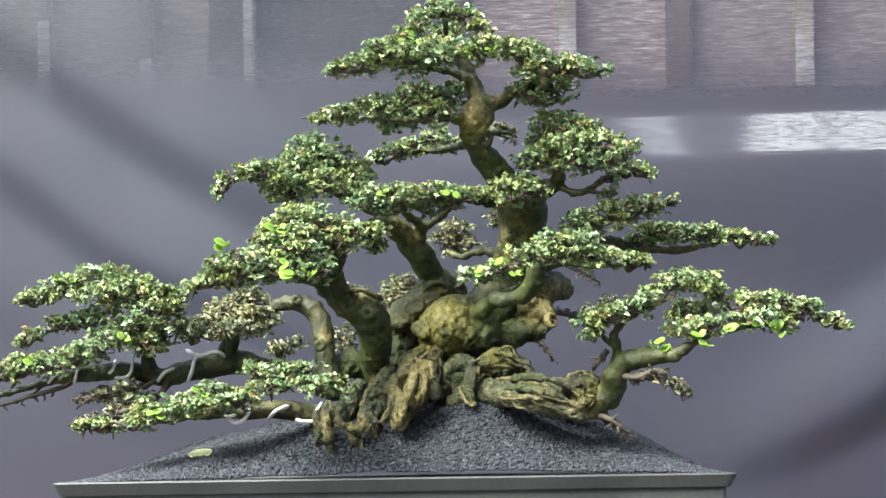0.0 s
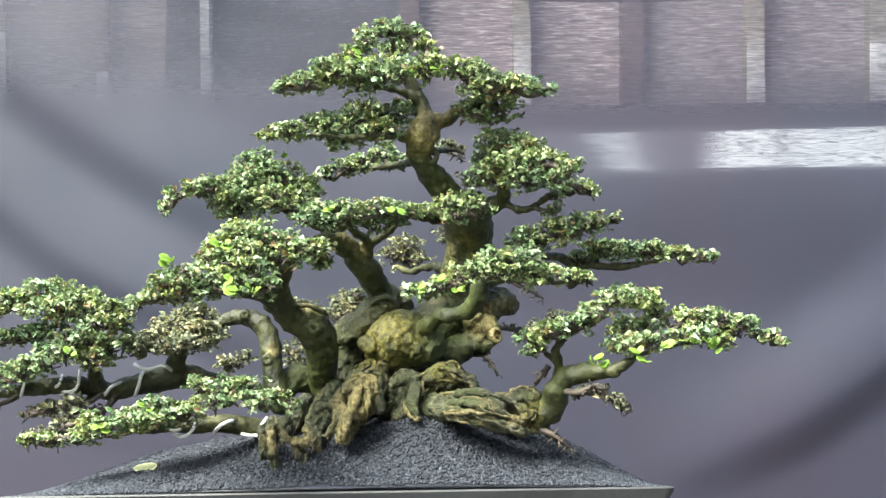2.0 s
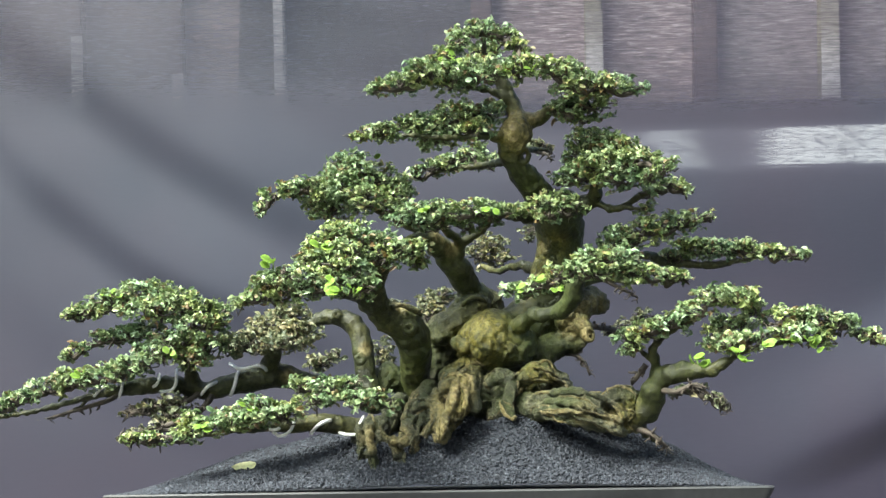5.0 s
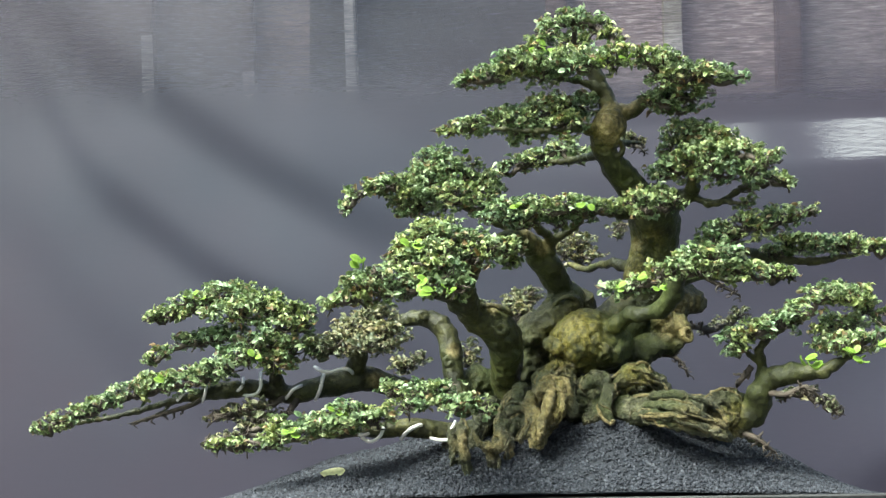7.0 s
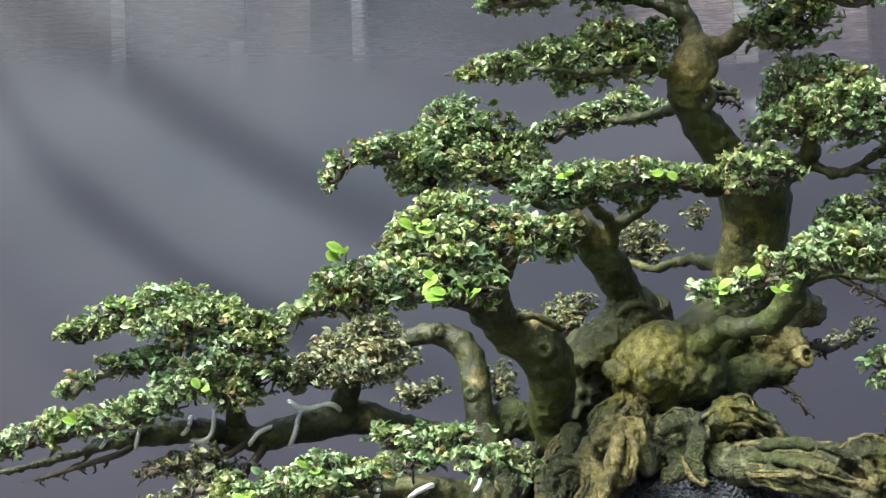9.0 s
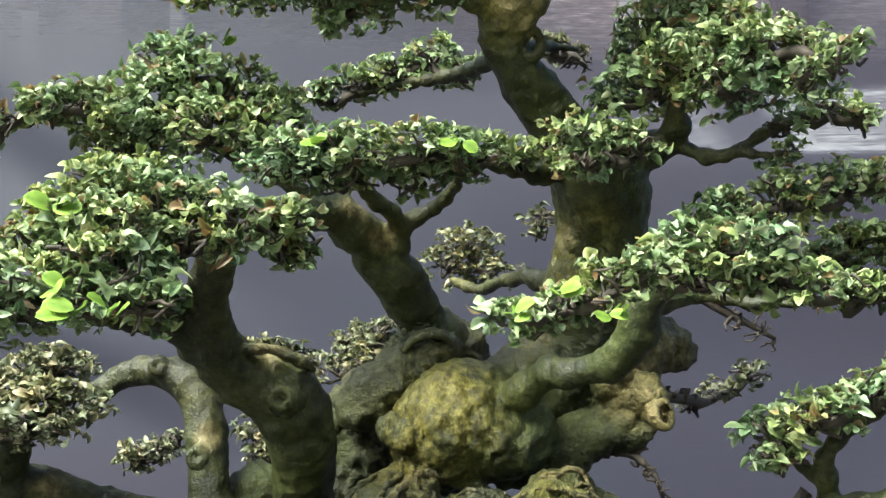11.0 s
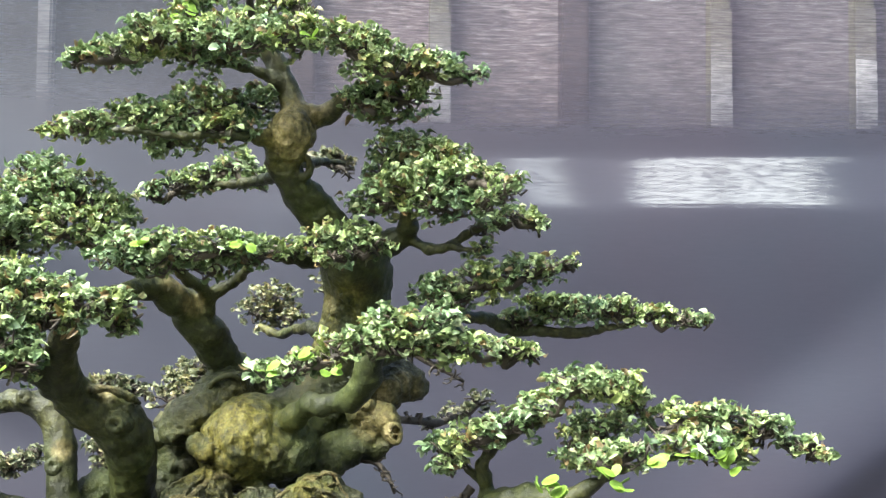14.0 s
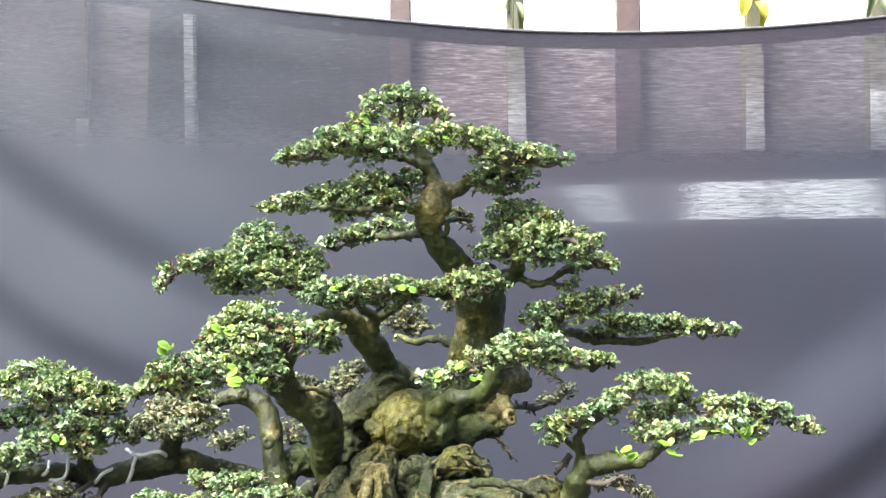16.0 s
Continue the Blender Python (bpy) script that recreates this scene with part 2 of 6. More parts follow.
SLAT_DULL = slat_material("dull_grey_slat", [(0.36, (0.1293, 0.1120, 0.1213)), (0.52, (0.1825, 0.1617, 0.1741)), (0.68, (0.2889, 0.2644, 0.2799))])
POST = mottled_material("brown_post", (0.045, 0.026, 0.028), (0.08, 0.048, 0.048), 0.6, 7)
BOARD = mottled_material("dark_board", (0.028, 0.026, 0.030), (0.046, 0.043, 0.048), 0.8, 4)
DULL_POST = mottled_material("weathered_post", (0.12, 0.11, 0.08), (0.20, 0.18, 0.13), 0.6, 9)
WALL = mottled_material("dull_plaster", (0.085, 0.082, 0.085), (0.13, 0.125, 0.128), 0.85, 3)
CREAM = mottled_material("cream_paint", (0.50, 0.48, 0.41), (0.66, 0.64, 0.57), 0.5, 12)
# Glows of itself, standing in for the bright sky beyond the cloth.
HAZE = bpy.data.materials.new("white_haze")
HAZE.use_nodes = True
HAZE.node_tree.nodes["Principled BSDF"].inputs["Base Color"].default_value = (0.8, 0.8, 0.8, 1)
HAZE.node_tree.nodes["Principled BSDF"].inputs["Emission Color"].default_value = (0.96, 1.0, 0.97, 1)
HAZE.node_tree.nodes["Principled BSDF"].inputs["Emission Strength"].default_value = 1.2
EARTH = mottled_material("trodden_ground", (0.045, 0.042, 0.036), (0.085, 0.078, 0.068), 0.9, 2)
TABLE = mottled_material("dark_table_cloth", (0.03, 0.03, 0.035), (0.05, 0.05, 0.055), 0.8, 20)


# ---------------------------------------------------------------- mesh helpers
def mesh_object(name, verts, faces, mat, parent=None, label="", smooth=True):
    me = bpy.data.meshes.new(name)
    me.from_pydata([tuple(v) for v in verts], [], [tuple(f) for f in faces])
    me.materials.append(mat)
    if smooth:
        me.polygons.foreach_set("use_smooth", [True] * len(me.polygons))
    me.update()
    ob = new(name, me)
    if parent:
        ob.parent = parent
        ob.matrix_parent_inverse = parent.matrix_world.inverted()
    if label:
        ob["label"] = label
    return ob


def thing(name, at, label, category, group="", kind=""):
    ob = new(name)
    ob.empty_display_size = 0.05
    ob.location = at
    ob.matrix_world = Matrix.Translation(at)
    return tagged(ob, label, category, group, kind)


def part(name, bm, mat, parent, label="", smooth=False):
    me = bpy.data.meshes.new(name)
    bm.to_mesh(me)
    bm.free()
    me.materials.append(mat)
    if smooth:
        me.polygons.foreach_set("use_smooth", [True] * len(me.polygons))
    ob = new(name, me)
    if parent:
        ob.parent = parent
        ob.matrix_parent_inverse = parent.matrix_world.inverted()
    if label:
        ob["label"] = label
    return ob


def box_bm(x0, x1, y0, y1, z0, z1, bevel=0.0, m=None):
    bm = bmesh.new()
    bmesh.ops.create_cube(bm, size=1)
    for v in bm.verts:
        v.co = Vector(((x0 + x1) / 2 + v.co.x * (x1 - x0), (y0 + y1) / 2 + v.co.y * (y1 - y0), (z0 + z1) / 2 + v.co.z * (z1 - z0)))
    if bevel:
        bmesh.ops.bevel(bm, geom=list(bm.edges), offset=bevel, segments=2, affect="EDGES")
    if m:
        bmesh.ops.transform(bm, matrix=m, verts=bm.verts)
    return bm


def spline(points, step):
    """Catmull-Rom through rows of any width, sampled about every step metres."""
    p = np.array(points, float)
    p = np.vstack([2 * p[0] - p[1], p, 2 * p[-1] - p[-2]])
    out = []
    for i in range(1, len(p) - 2):
        n = max(2, int(np.linalg.norm(p[i + 1, :3] - p[i, :3]) / step))
        for t in np.arange(n) / n:
            a, b, c, d = p[i - 1], p[i], p[i + 1], p[i + 2]
            out.append(0.5 * (2 * b + (c - a) * t + (2 * a - 5 * b + 4 * c - d) * t * t + (3 * b - a - 3 * c + d) * t ** 3))
    out.append(p[-2])
    return np.array(out)


def tube(rows, sides=6, verts=None, faces=None):
    """A closed tube along rows of x, y, z, radius; adds to verts and faces."""
    verts = [] if verts is None else verts
    faces = [] if faces is None else faces
    start, n = len(verts), len(rows)
    pts = [Vector(r[:3]) for r in rows]
    up = Vector((0.13, 0.31, 0.94))
    for i in range(n):
        d = (pts[min(i + 1, n - 1)] - pts[max(i - 1, 0)])
        d = d.normalized() if d.length > 1e-9 else Vector((1, 0, 0))
        s = d.cross(up)
        s = s.normalized() if s.length > 1e-4 else Vector((1, 0, 0))
        q = s.cross(d)
        for k in range(sides):
            a = 2 * math.pi * k / sides
            verts.append(pts[i] + (s * math.cos(a) + q * math.sin(a)) * rows[i][3])
    for i in range(n - 1):
        for k in range(sides):
            a, b = start + i * sides + k, start + i * sides + (k + 1) % sides
            faces.append((a, b, b + sides, a + sides))
    faces.append(tuple(start + k for k in reversed(range(sides))))
    faces.append(tuple(start + (n - 1) * sides + k for k in range(sides)))
    return verts, faces


def leaf_shape():
    """A small oval leaf of length 1 along x, cupped along the midrib, its tip curling: vertices and faces."""
    xs = [0.0, 0.16, 0.40, 0.68, 0.90, 1.0]
    half = [0.0, 0.22, 0.36, 0.37, 0.22, 0.0]
    droop = [0.0, 0.05, 0.07, 0.02, -0.07, -0.13]
    v = [(x, 0.0, d) for x, d in zip(xs, droop)]
    left = [(x, h, 0.85 * h * h + d) for x, h, d in zip(xs[1:5], half[1:5], droop[1:5])]
    right = [(x, -h, 0.85 * h * h + d) for x, h, d in zip(xs[1:5], half[1:5], droop[1:5])]
    verts = np.array(v + left + right)
    f = [(0, 1, 6), (1, 2, 7, 6), (2, 3, 8, 7), (3, 4, 9, 8), (4, 5, 9), (0, 10, 1), (1, 10, 11, 2), (2, 11, 12, 3), (3, 12, 13, 4), (4, 13, 5)]
    return verts, f


LEAF_V, LEAF_F = leaf_shape()


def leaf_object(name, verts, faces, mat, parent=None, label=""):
    """A mesh of leaves, margins told from midribs for the painted edge light."""
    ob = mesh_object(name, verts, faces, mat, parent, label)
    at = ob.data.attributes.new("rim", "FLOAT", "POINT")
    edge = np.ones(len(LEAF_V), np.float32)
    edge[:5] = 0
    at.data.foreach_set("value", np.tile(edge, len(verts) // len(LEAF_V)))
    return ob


def leaf_cloud(centres, dirs, ups, lengths, rng, curls=(0.8, 3.0), widths=(0.50, 0.92)):
    """Leaves at the given places; returns vertices and faces."""
    verts, faces = [], []
    for k, (c, d, u, s) in enumerate(zip(centres, dirs, ups, lengths)):
        side = np.cross(u, d)
        side /= max(np.linalg.norm(side), 1e-6)
        u2 = np.cross(d, side)
        curl = LEAF_V * (1, rng.uniform(*widths), rng.uniform(*curls) * (1 if rng.random() < 0.75 else -1))
        verts.append(c + s * (curl[:, :1] * d + curl[:, 1:2] * side + curl[:, 2:3] * u2))
        o = k * len(LEAF_V)
        faces.extend(tuple(i + o for i in f) for f in LEAF_F)
    return np.concatenate(verts), faces


# ---------------------------------------------------------------- ground, surroundings
ground = tagged(part("ground", box_bm(-60, 60, -60, 60, -0.2, 0.0), EARTH, None), "trodden earth ground of the show yard", "ground", kind="structure")


def cloth_top(x):
    return 1.981 + (0.093 if x < 0.45 else 0.105) * (x - 0.45) ** 2


def ease(a, c, v):
    t = min(1.0, max(0.0, (v - a) / (c - a)))
    return t * t * (3 - 2 * t)


# Folds: points x, z along the crest, then how deep, how far above and below it reaches, and where along x it swells and dies.
FOLDS = [
    ([(-1.9, 2.75), (-1.25, 2.200), (-0.955, 1.905), (-0.865, 1.820), (-0.77, 1.752), (-0.667, 1.682), (-0.576, 1.622), (-0.486, 1.567), (-0.386, 1.505), (-0.2, 1.420), (0.1, 1.32)], 0.0195, 0.17, 0.105, (-9, -8, -0.50, -0.05)),
    ([(-1.9, 3.00), (-1.25, 2.200), (-1.05, 1.870), (-0.972, 1.738), (-0.92, 1.648), (-0.855, 1.567), (-0.76, 1.492), (-0.69, 1.437), (-0.626, 1.388), (-0.53, 1.340), (-0.3, 1.240), (0.0, 1.150)], 0.0185, 0.18, 0.085, (-9, -8, -0.55, -0.10)),
    ([(-1.9, 2.60), (-1.25, 1.860), (-1.079, 1.570), (-0.98, 1.440), (-0.853, 1.300), (-0.762, 1.220), (-0.6, 1.120), (-0.2, 1.000)], 0.008, 0.18, 0.12, (-9, -8, -0.60, -0.20)),
    ([(-0.60, 1.930), (-0.433, 1.892), (-0.297, 1.864), (-0.185, 1.838), (0.2, 1.760)], 0.013, 0.10, 0.15, (-0.62, -0.40, -0.15, 0.20)),
    ([(0.30, 0.95), (0.55, 0.985), (0.65, 1.010), (0.76, 1.055), (0.84, 1.100), (0.97, 1.185), (1.2, 1.360), (1.7, 1.82)], 0.022, 0.20, 0.09, (0.38, 0.85, 9, 10)),
]
FOLD_CURVES = [(np.array(p)[:, 0], np.array(p)[:, 1]) for p, *_ in FOLDS]


def cloth_depth(x, z):
    """Folds that hang in sagging curves from the two upper corners."""
    y = 2.376
    for (xs, zs), (_, deep, above, below, (a, b, c, d)) in zip(FOLD_CURVES, FOLDS):
        crest = np.interp(x, xs, zs)
        steep = (np.interp(x + 0.06, xs, zs) - np.interp(x - 0.06, xs, zs)) / 0.12
        s = (crest - z) / math.sqrt(1 + steep * steep) + 0.5 * below
        size = deep * ease(a, b, x) * (1 - ease(c, d, x))
        y -= size * (ease(-above, 0, s) - ease(0, below, s))
    # leans forward under the hem on one side
    y -= 0.020 * ease(cloth_top(x) - 0.14, cloth_top(x), z) * (1 - ease(-0.1, 0.35, x)) * ease(-0.75, -0.35, x)
    y += 0.006 * noise.noise(Vector((x * 1.3, z * 1.2, 3.0))) + 0.0018 * noise.noise(Vector((x * 4, z * 5, 1.0)))
    side = 1 / (1 + math.exp(-(x - 0.08) * 9))
    band = z - 0.012 * x
    return y - side * 0.0174 * (1 - min(1.0, max(0.0, (band - 1.576) / 0.096))) * ease(1.30, 1.56, band)


def backdrop_cloth():
    nx, nz = 260, 170
    verts, faces = [], []
    for i in range(nx + 1):
        x = -2.6 + 5.4 * i / nx
        top = cloth_top(x)
        for j in range(nz + 1):
            z = top * j / nz
            verts.append((x, cloth_depth(x, z), z))
    for i in range(nx):
        for j in range(nz):
            a = i * (nz + 1) + j
            faces.append((a, a + nz + 1, a + nz + 2, a + 1))
    ob = mesh_object("backdrop_cloth", verts, faces, CLOTH)
    xs = [-2.6 + 5.4 * i / 120 for i in range(121)]
    hem_v, hem_f = tube([(x, cloth_depth(x, cloth_top(x)), cloth_top(x) - 0.0015, 0.0034) for x in xs], 6)
    mesh_object("hem", hem_v, hem_f, HEM, ob, "dark stitched upper hem")
    # the cloth is folded double along its upper edge
    fold_v = [(x, cloth_depth(x, z) + 0.004, z) for x in xs for z in (cloth_top(x) - 0.034, cloth_top(x))]
    fold_f = [(2 * i, 2 * i + 2, 2 * i + 3, 2 * i + 1) for i in range(120)]
    mesh_object("folded_edge", fold_v, fold_f, FOLD, ob, "doubled cloth along the upper hem")
    return tagged(ob, "dark grey sagging satin cloth hung behind the bonsai", "backdrop cloth")


FOLD = mottled_material("doubled_cloth", (0.050, 0.026, 0.032), (0.060, 0.032, 0.038), 0.75, 20)
HEM = mottled_material("dark_hem", (0.06, 0.055, 0.065), (0.10, 0.09, 0.10), 0.7, 30)
backdrop_cloth()


def slat_screen():
    ob = thing("slat_screen", (0.5, 2.55, 0), "reddish brown slatted screen behind the grey cloth", "screen")
    part("base_board", box_bm(-2.8, 3.0, 2.50, 2.58, 0.0, 1.766), BOARD, ob)
    for k in range(26):
        z = 1.768 + k * 0.0150
        set_back = 0.0002 * (k % 2)
        if k > 17:
            x0 = 0.75 + 0.11 * (k - 17)
            part("slat", box_bm(x0, 3.0, 2.548 + set_back, 2.562 + set_back, z, z + 0.01495), SLAT_DULL, ob)
            continue
        part("slat", box_bm(0.05, 0.505, 2.548 + set_back, 2.562 + set_back, z, z + 0.01495), SLAT, ob)
        part("slat", box_bm(0.507, 3.0, 2.548 + set_back, 2.562 + set_back, z, z + 0.01495), SLAT_DULL, ob)
    # boards that step down with the sag of the cloth
    edges = [-2.8, -2.5, -2.2, -1.9, -1.6, -1.35, -1.15, -0.99, -0.82, -0.606, -0.485, -0.33, -0.16, 0.03]
    for x0, x1 in zip(edges[:-1], edges[1:]):
        top = 1.102 + 1.0756 * (cloth_top((x1 + 0.023) / 1.0756 - 0.023) - 1.102)
        mat = {-0.606: PALE_BOARD, -0.82: MID_BOARD, -0.99: MID_BOARD}.get(x0, BOARD)
        part("panel", box_bm(x0, x1, 2.545, 2.56, 1.768, top), mat, ob)
    return ob


def fade_light_up(m, bare, low, high):
    """Sunlight painted on a post: whole at the foot, fading raggedly upwards."""
    n, l = m.node_tree.nodes, m.node_tree.links
    b = n["Principled BSDF"]
    painted = b.inputs["Base Color"].links[0].from_socket
    tc = n.new("ShaderNodeTexCoord")
    sep = n.new("ShaderNodeSeparateXYZ")
    l.new(tc.outputs["Object"], sep.inputs[0])
    up = n.new("ShaderNodeMapRange")
    up.inputs["From Min"].default_value, up.inputs["From Max"].default_value = low, high
    l.new(sep.outputs["Z"], up.inputs["Value"])
    ragged = add_math(n, l, "MULTIPLY", add_math(n, l, "SUBTRACT", add_noise(n, l, 40, 5, 0.7, (1, 1, 2.5)), 0.5), 0.9)
    gone = n.new("ShaderNodeClamp")
    l.new(add_math(n, l, "ADD", up.outputs[0], ragged), gone.inputs["Value"])
    l.new(add_mix(n, l, gone.outputs[0], painted, bare), b.inputs["Base Color"])


def screen_post(x, wide, mat, label, foot=0.0, light_strip=0.0):
    splay = Matrix.Translation((x, 2.52, 1.783)) @ Matrix.Rotation(math.atan(x * 0.072), 4, "Y") @ Matrix.Translation((-x, -2.52, -1.783))
    ob = part("screen_post", box_bm(x - wide / 2, x + wide / 2, 2.506, 2.540, 1.768, 3.2, 0.004, splay), mat, None)
    if foot:
        part("foot", box_bm(x - wide * 0.52, x + wide * 0.52, 2.501, 2.5055, 1.769, 1.769 + foot, 0.001, splay), LIT_FOOT, ob, "white foot of the post, coloured as if sunlit")
    if light_strip:
        part("light_strip", box_bm(x - wide * 0.51, x + wide * 0.51, 2.502, 2.5055, 1.7695 + foot, 1.769 + foot + light_strip, 0.001, splay), LIT_FADE if wide > 0.03 else DIM_STREAK, ob, "paler strip above the foot, its light painted in")
    return tagged(ob, label, "post", "posts behind the cloth")


# Light painted onto the posts: bright foot, fading strip and dim streak.
LIT_FOOT = mottled_material("sunlit_white_foot", (0.5278, 0.5049, 0.5393), (0.8491, 0.8262, 0.8606), 0.5, 30)
LIT_FADE = mottled_material("white_light_fade", (0.56, 0.53, 0.56), (0.80, 0.77, 0.80), 0.55, 30)
DIM_STREAK = mottled_material("dim_grey_streak", (0.2700, 0.2565, 0.2835), (0.5130, 0.4860, 0.5265), 0.6, 24)
PALE_BOARD = mottled_material("pale_board", (0.16, 0.13, 0.14), (0.25, 0.20, 0.215), 0.8, 6)
MID_BOARD = mottled_material("dull_pink_board", (0.060, 0.050, 0.055), (0.095, 0.078, 0.084), 0.8, 6)
fade_light_up(LIT_FADE, (0.17, 0.155, 0.13), 1.81, 1.93)
slat_screen()
for x, wide in ((0.036, 0.045), (0.505, 0.050)):
    screen_post(x, wide, POST, "brown painted post behind the grey cloth")
for x, wide, foot, light_strip in ((0.271, 0.036, 0.0, 0.20), (0.764, 0.037, 0.060, 0.16), (1.026, 0.037, 0.130, 0.10)):
    screen_post(x, wide, DULL_POST, "weathered post behind the grey cloth, its lower end coloured as if sunlit", foot, light_strip)
for x, foot, light_strip in ((-0.604, 0.028, 0.05), (-0.815, 0.075, 0.09), (-0.39, 0.0, 0.0)):
    screen_post(x, 0.024, POST if foot else DIM_STREAK, "slim post behind the grey cloth", foot, light_strip)

pale_panel = tagged(part("pale_panel", box_bm(-0.62, -0.02, 3.5, 3.54, 0, 4.0), CREAM, None), "pale cream panel standing beyond the screen", "panel")


def palm_frond(x, mat, label, seed):
    """A drooping frond with narrow leaflets, hung on a post."""
    rng = np.random.default_rng(seed)
    ob = thing("palm_frond", (x, 2.49, 2.6), label, "palm frond")
    rib = spline([(x, 2.515, 2.75, 0.005), (x - 0.01, 2.49, 2.5, 0.004), (x + 0.004, 2.485, 2.25, 0.003), (x, 2.49, 2.03, 0.001)], 0.02)
    v, f = tube(rib.tolist(), 5)
    mesh_object("rib", v, f, mat, ob)
    for k in range(14):
        p = rib[int(len(rib) * (0.2 + 0.055 * k))]
        side = 1 if k % 2 else -1
        d = np.array((side * 0.35, -0.05, -1.0)) + rng.normal(size=3) * 0.06
        v, f = leaf_cloud([np.array(p[:3])], [d / np.linalg.norm(d)], [np.array((0.1 * side, -1, 0.2))], [0.075], rng)
        c = v.mean(0)
        v[:, 0] = c[0] + (v[:, 0] - c[0]) * 0.5
        leaf_object("leaflet", v.tolist(), f, mat, ob)


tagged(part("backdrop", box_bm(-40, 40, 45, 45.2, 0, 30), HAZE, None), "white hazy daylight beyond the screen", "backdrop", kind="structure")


palm_frond(0.268, LEAF_DULL, "dull green drooping palm frond behind the cloth", 1)
palm_frond(0.768, LEAF_YELLOW, "yellow sunlit palm frond behind the cloth", 2)
palm_frond(1.03, LEAF_DULL, "dull green drooping palm frond behind the cloth", 3)


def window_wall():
    """An unseen wall added behind the camera; its two windows glint on the cloth."""
    ob = tagged(part("unseen_wall", box_bm(-0.4, 1.12, -2.15, -1.95, 0, 5.35), WALL, None), "unseen dull plaster wall, added to hold two high windows", "wall", kind="structure")
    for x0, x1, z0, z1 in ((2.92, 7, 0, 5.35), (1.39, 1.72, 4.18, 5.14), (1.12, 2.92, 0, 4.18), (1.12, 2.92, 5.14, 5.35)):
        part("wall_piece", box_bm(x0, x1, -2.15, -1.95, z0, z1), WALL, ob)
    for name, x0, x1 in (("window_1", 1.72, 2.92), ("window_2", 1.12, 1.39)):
        win = thing(name, ((x0 + x1) / 2, -2.05, 4.18), "high window added in the unseen wall, with a cream frame", "window", kind="structure")
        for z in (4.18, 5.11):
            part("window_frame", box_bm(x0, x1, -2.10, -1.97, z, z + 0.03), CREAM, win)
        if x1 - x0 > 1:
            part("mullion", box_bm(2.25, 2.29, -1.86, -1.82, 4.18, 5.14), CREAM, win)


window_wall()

# ---------------------------------------------------------------- pot and table
POT_AT = Matrix.Translation((-0.055, 1.60, 0.0)) @ Matrix.Rotation(radians(0.8), 4, "Z")
PW, PD, RIM = 0.384, 0.180, 0.995


def rounded_rect(hw, hd, r, z, n=5):
    out = []
    for cx, cy, a0 in ((hw - r, hd - r, 0), (-hw + r, hd - r, 90), (-hw + r, -hd + r, 180), (hw - r, -hd + r, 270)):
        for k in range(n + 1):
            a = radians(a0 + 90 * k / n)
            out.append(POT_AT @ Vector((cx + r * math.cos(a), cy + r * math.sin(a), z)))
    return out


def loft(rings, close_bottom=True):
    verts = [v for ring in rings for v in ring]
    n = len(rings[0])
    faces = [(i * n + k, i * n + (k + 1) % n, (i + 1) * n + (k + 1) % n, (i + 1) * n + k) for i in range(len(rings) - 1) for k in range(n)]
    if close_bottom:
        faces.append(tuple(reversed(range(n))))
    return verts, faces


def bonsai_pot():
    ob = thing("bonsai_pot", POT_AT.translation + Vector((0, 0, 0.885)), "shallow grey rectangular bonsai pot with a projecting rim", "pot")
    body = [(0.325, 0.125, 0.02, 0.897), (0.335, 0.135, 0.02, 0.900), (0.354, 0.154, 0.02, 0.955), (0.359, 0.159, 0.02, 0.974), (0.345, 0.145, 0.018, 0.974)]
    v, f = loft([rounded_rect(*r) for r in body])
    mesh_object("body", v, f, POT, ob)
    rim = [(0.352, 0.152, 0.016, 0.979), (PW - 0.0075, PD - 0.0075, 0.010, 0.979), (PW - 0.0060, PD - 0.0060, 0.010, 0.9800), (PW, PD, 0.010, RIM - 0.002), (PW - 0.0015, PD - 0.0015, 0.009, RIM), (PW - 0.008, PD - 0.008, 0.006, RIM), (PW - 0.010, PD - 0.010, 0.006, RIM - 0.004), (PW - 0.012, PD - 0.012, 0.006, 0.96)]
    v, f = loft([rounded_rect(*r) for r in rim], False)
    mesh_object("rim", v, f, POT, ob, smooth=False)
    for sx in (-1, 1):
        for sy in (-1, 1):
            part("foot", box_bm(sx * 0.27 - 0.04, sx * 0.27 + 0.04, sy * 0.09 - 0.03, sy * 0.09 + 0.03, 0.885, 0.899, 0.003, POT_AT), POT, ob)
    return ob


def display_table():
    ob = thing("display_table", (0, 1.63, 0), "dark covered display table under the bonsai pot", "table")
    part("tabletop", box_bm(-0.75, 0.75, 1.28, 1.84, 0.855, 0.885, 0.004), TABLE, ob)
    for x in (-0.70, 0.70):
        for y in (1.33, 1.79):
            part("leg", box_bm(x - 0.025, x + 0.025, y - 0.025, y + 0.025, 0.0, 0.855, 0.003), TABLE, ob)
    return ob


bonsai_pot()
display_table()


def mound(px, py):
    a = abs(px) / 0.378
    b = abs(py + 0.0) / 0.178
    m = max(0.0, 1 - a ** (3.6 if px > 0 else 1.7)) * max(0.0, 1 - b ** (1.3 + 0.6 * math.exp(-((px - 0.03) / 0.15) ** 2)))
    lump = 0.005 * noise.noise(Vector((px * 14, py * 14, 0))) + 0.0015 * noise.noise(Vector((px * 60, py * 60, 4)))
    heap = 0.026 * math.exp(-((px - 0.105) / 0.055) ** 2 - ((py + 0.095) / 0.036) ** 2)
    return 0.9935 + 0.090 * m + heap + lump * min(1, m * 5)


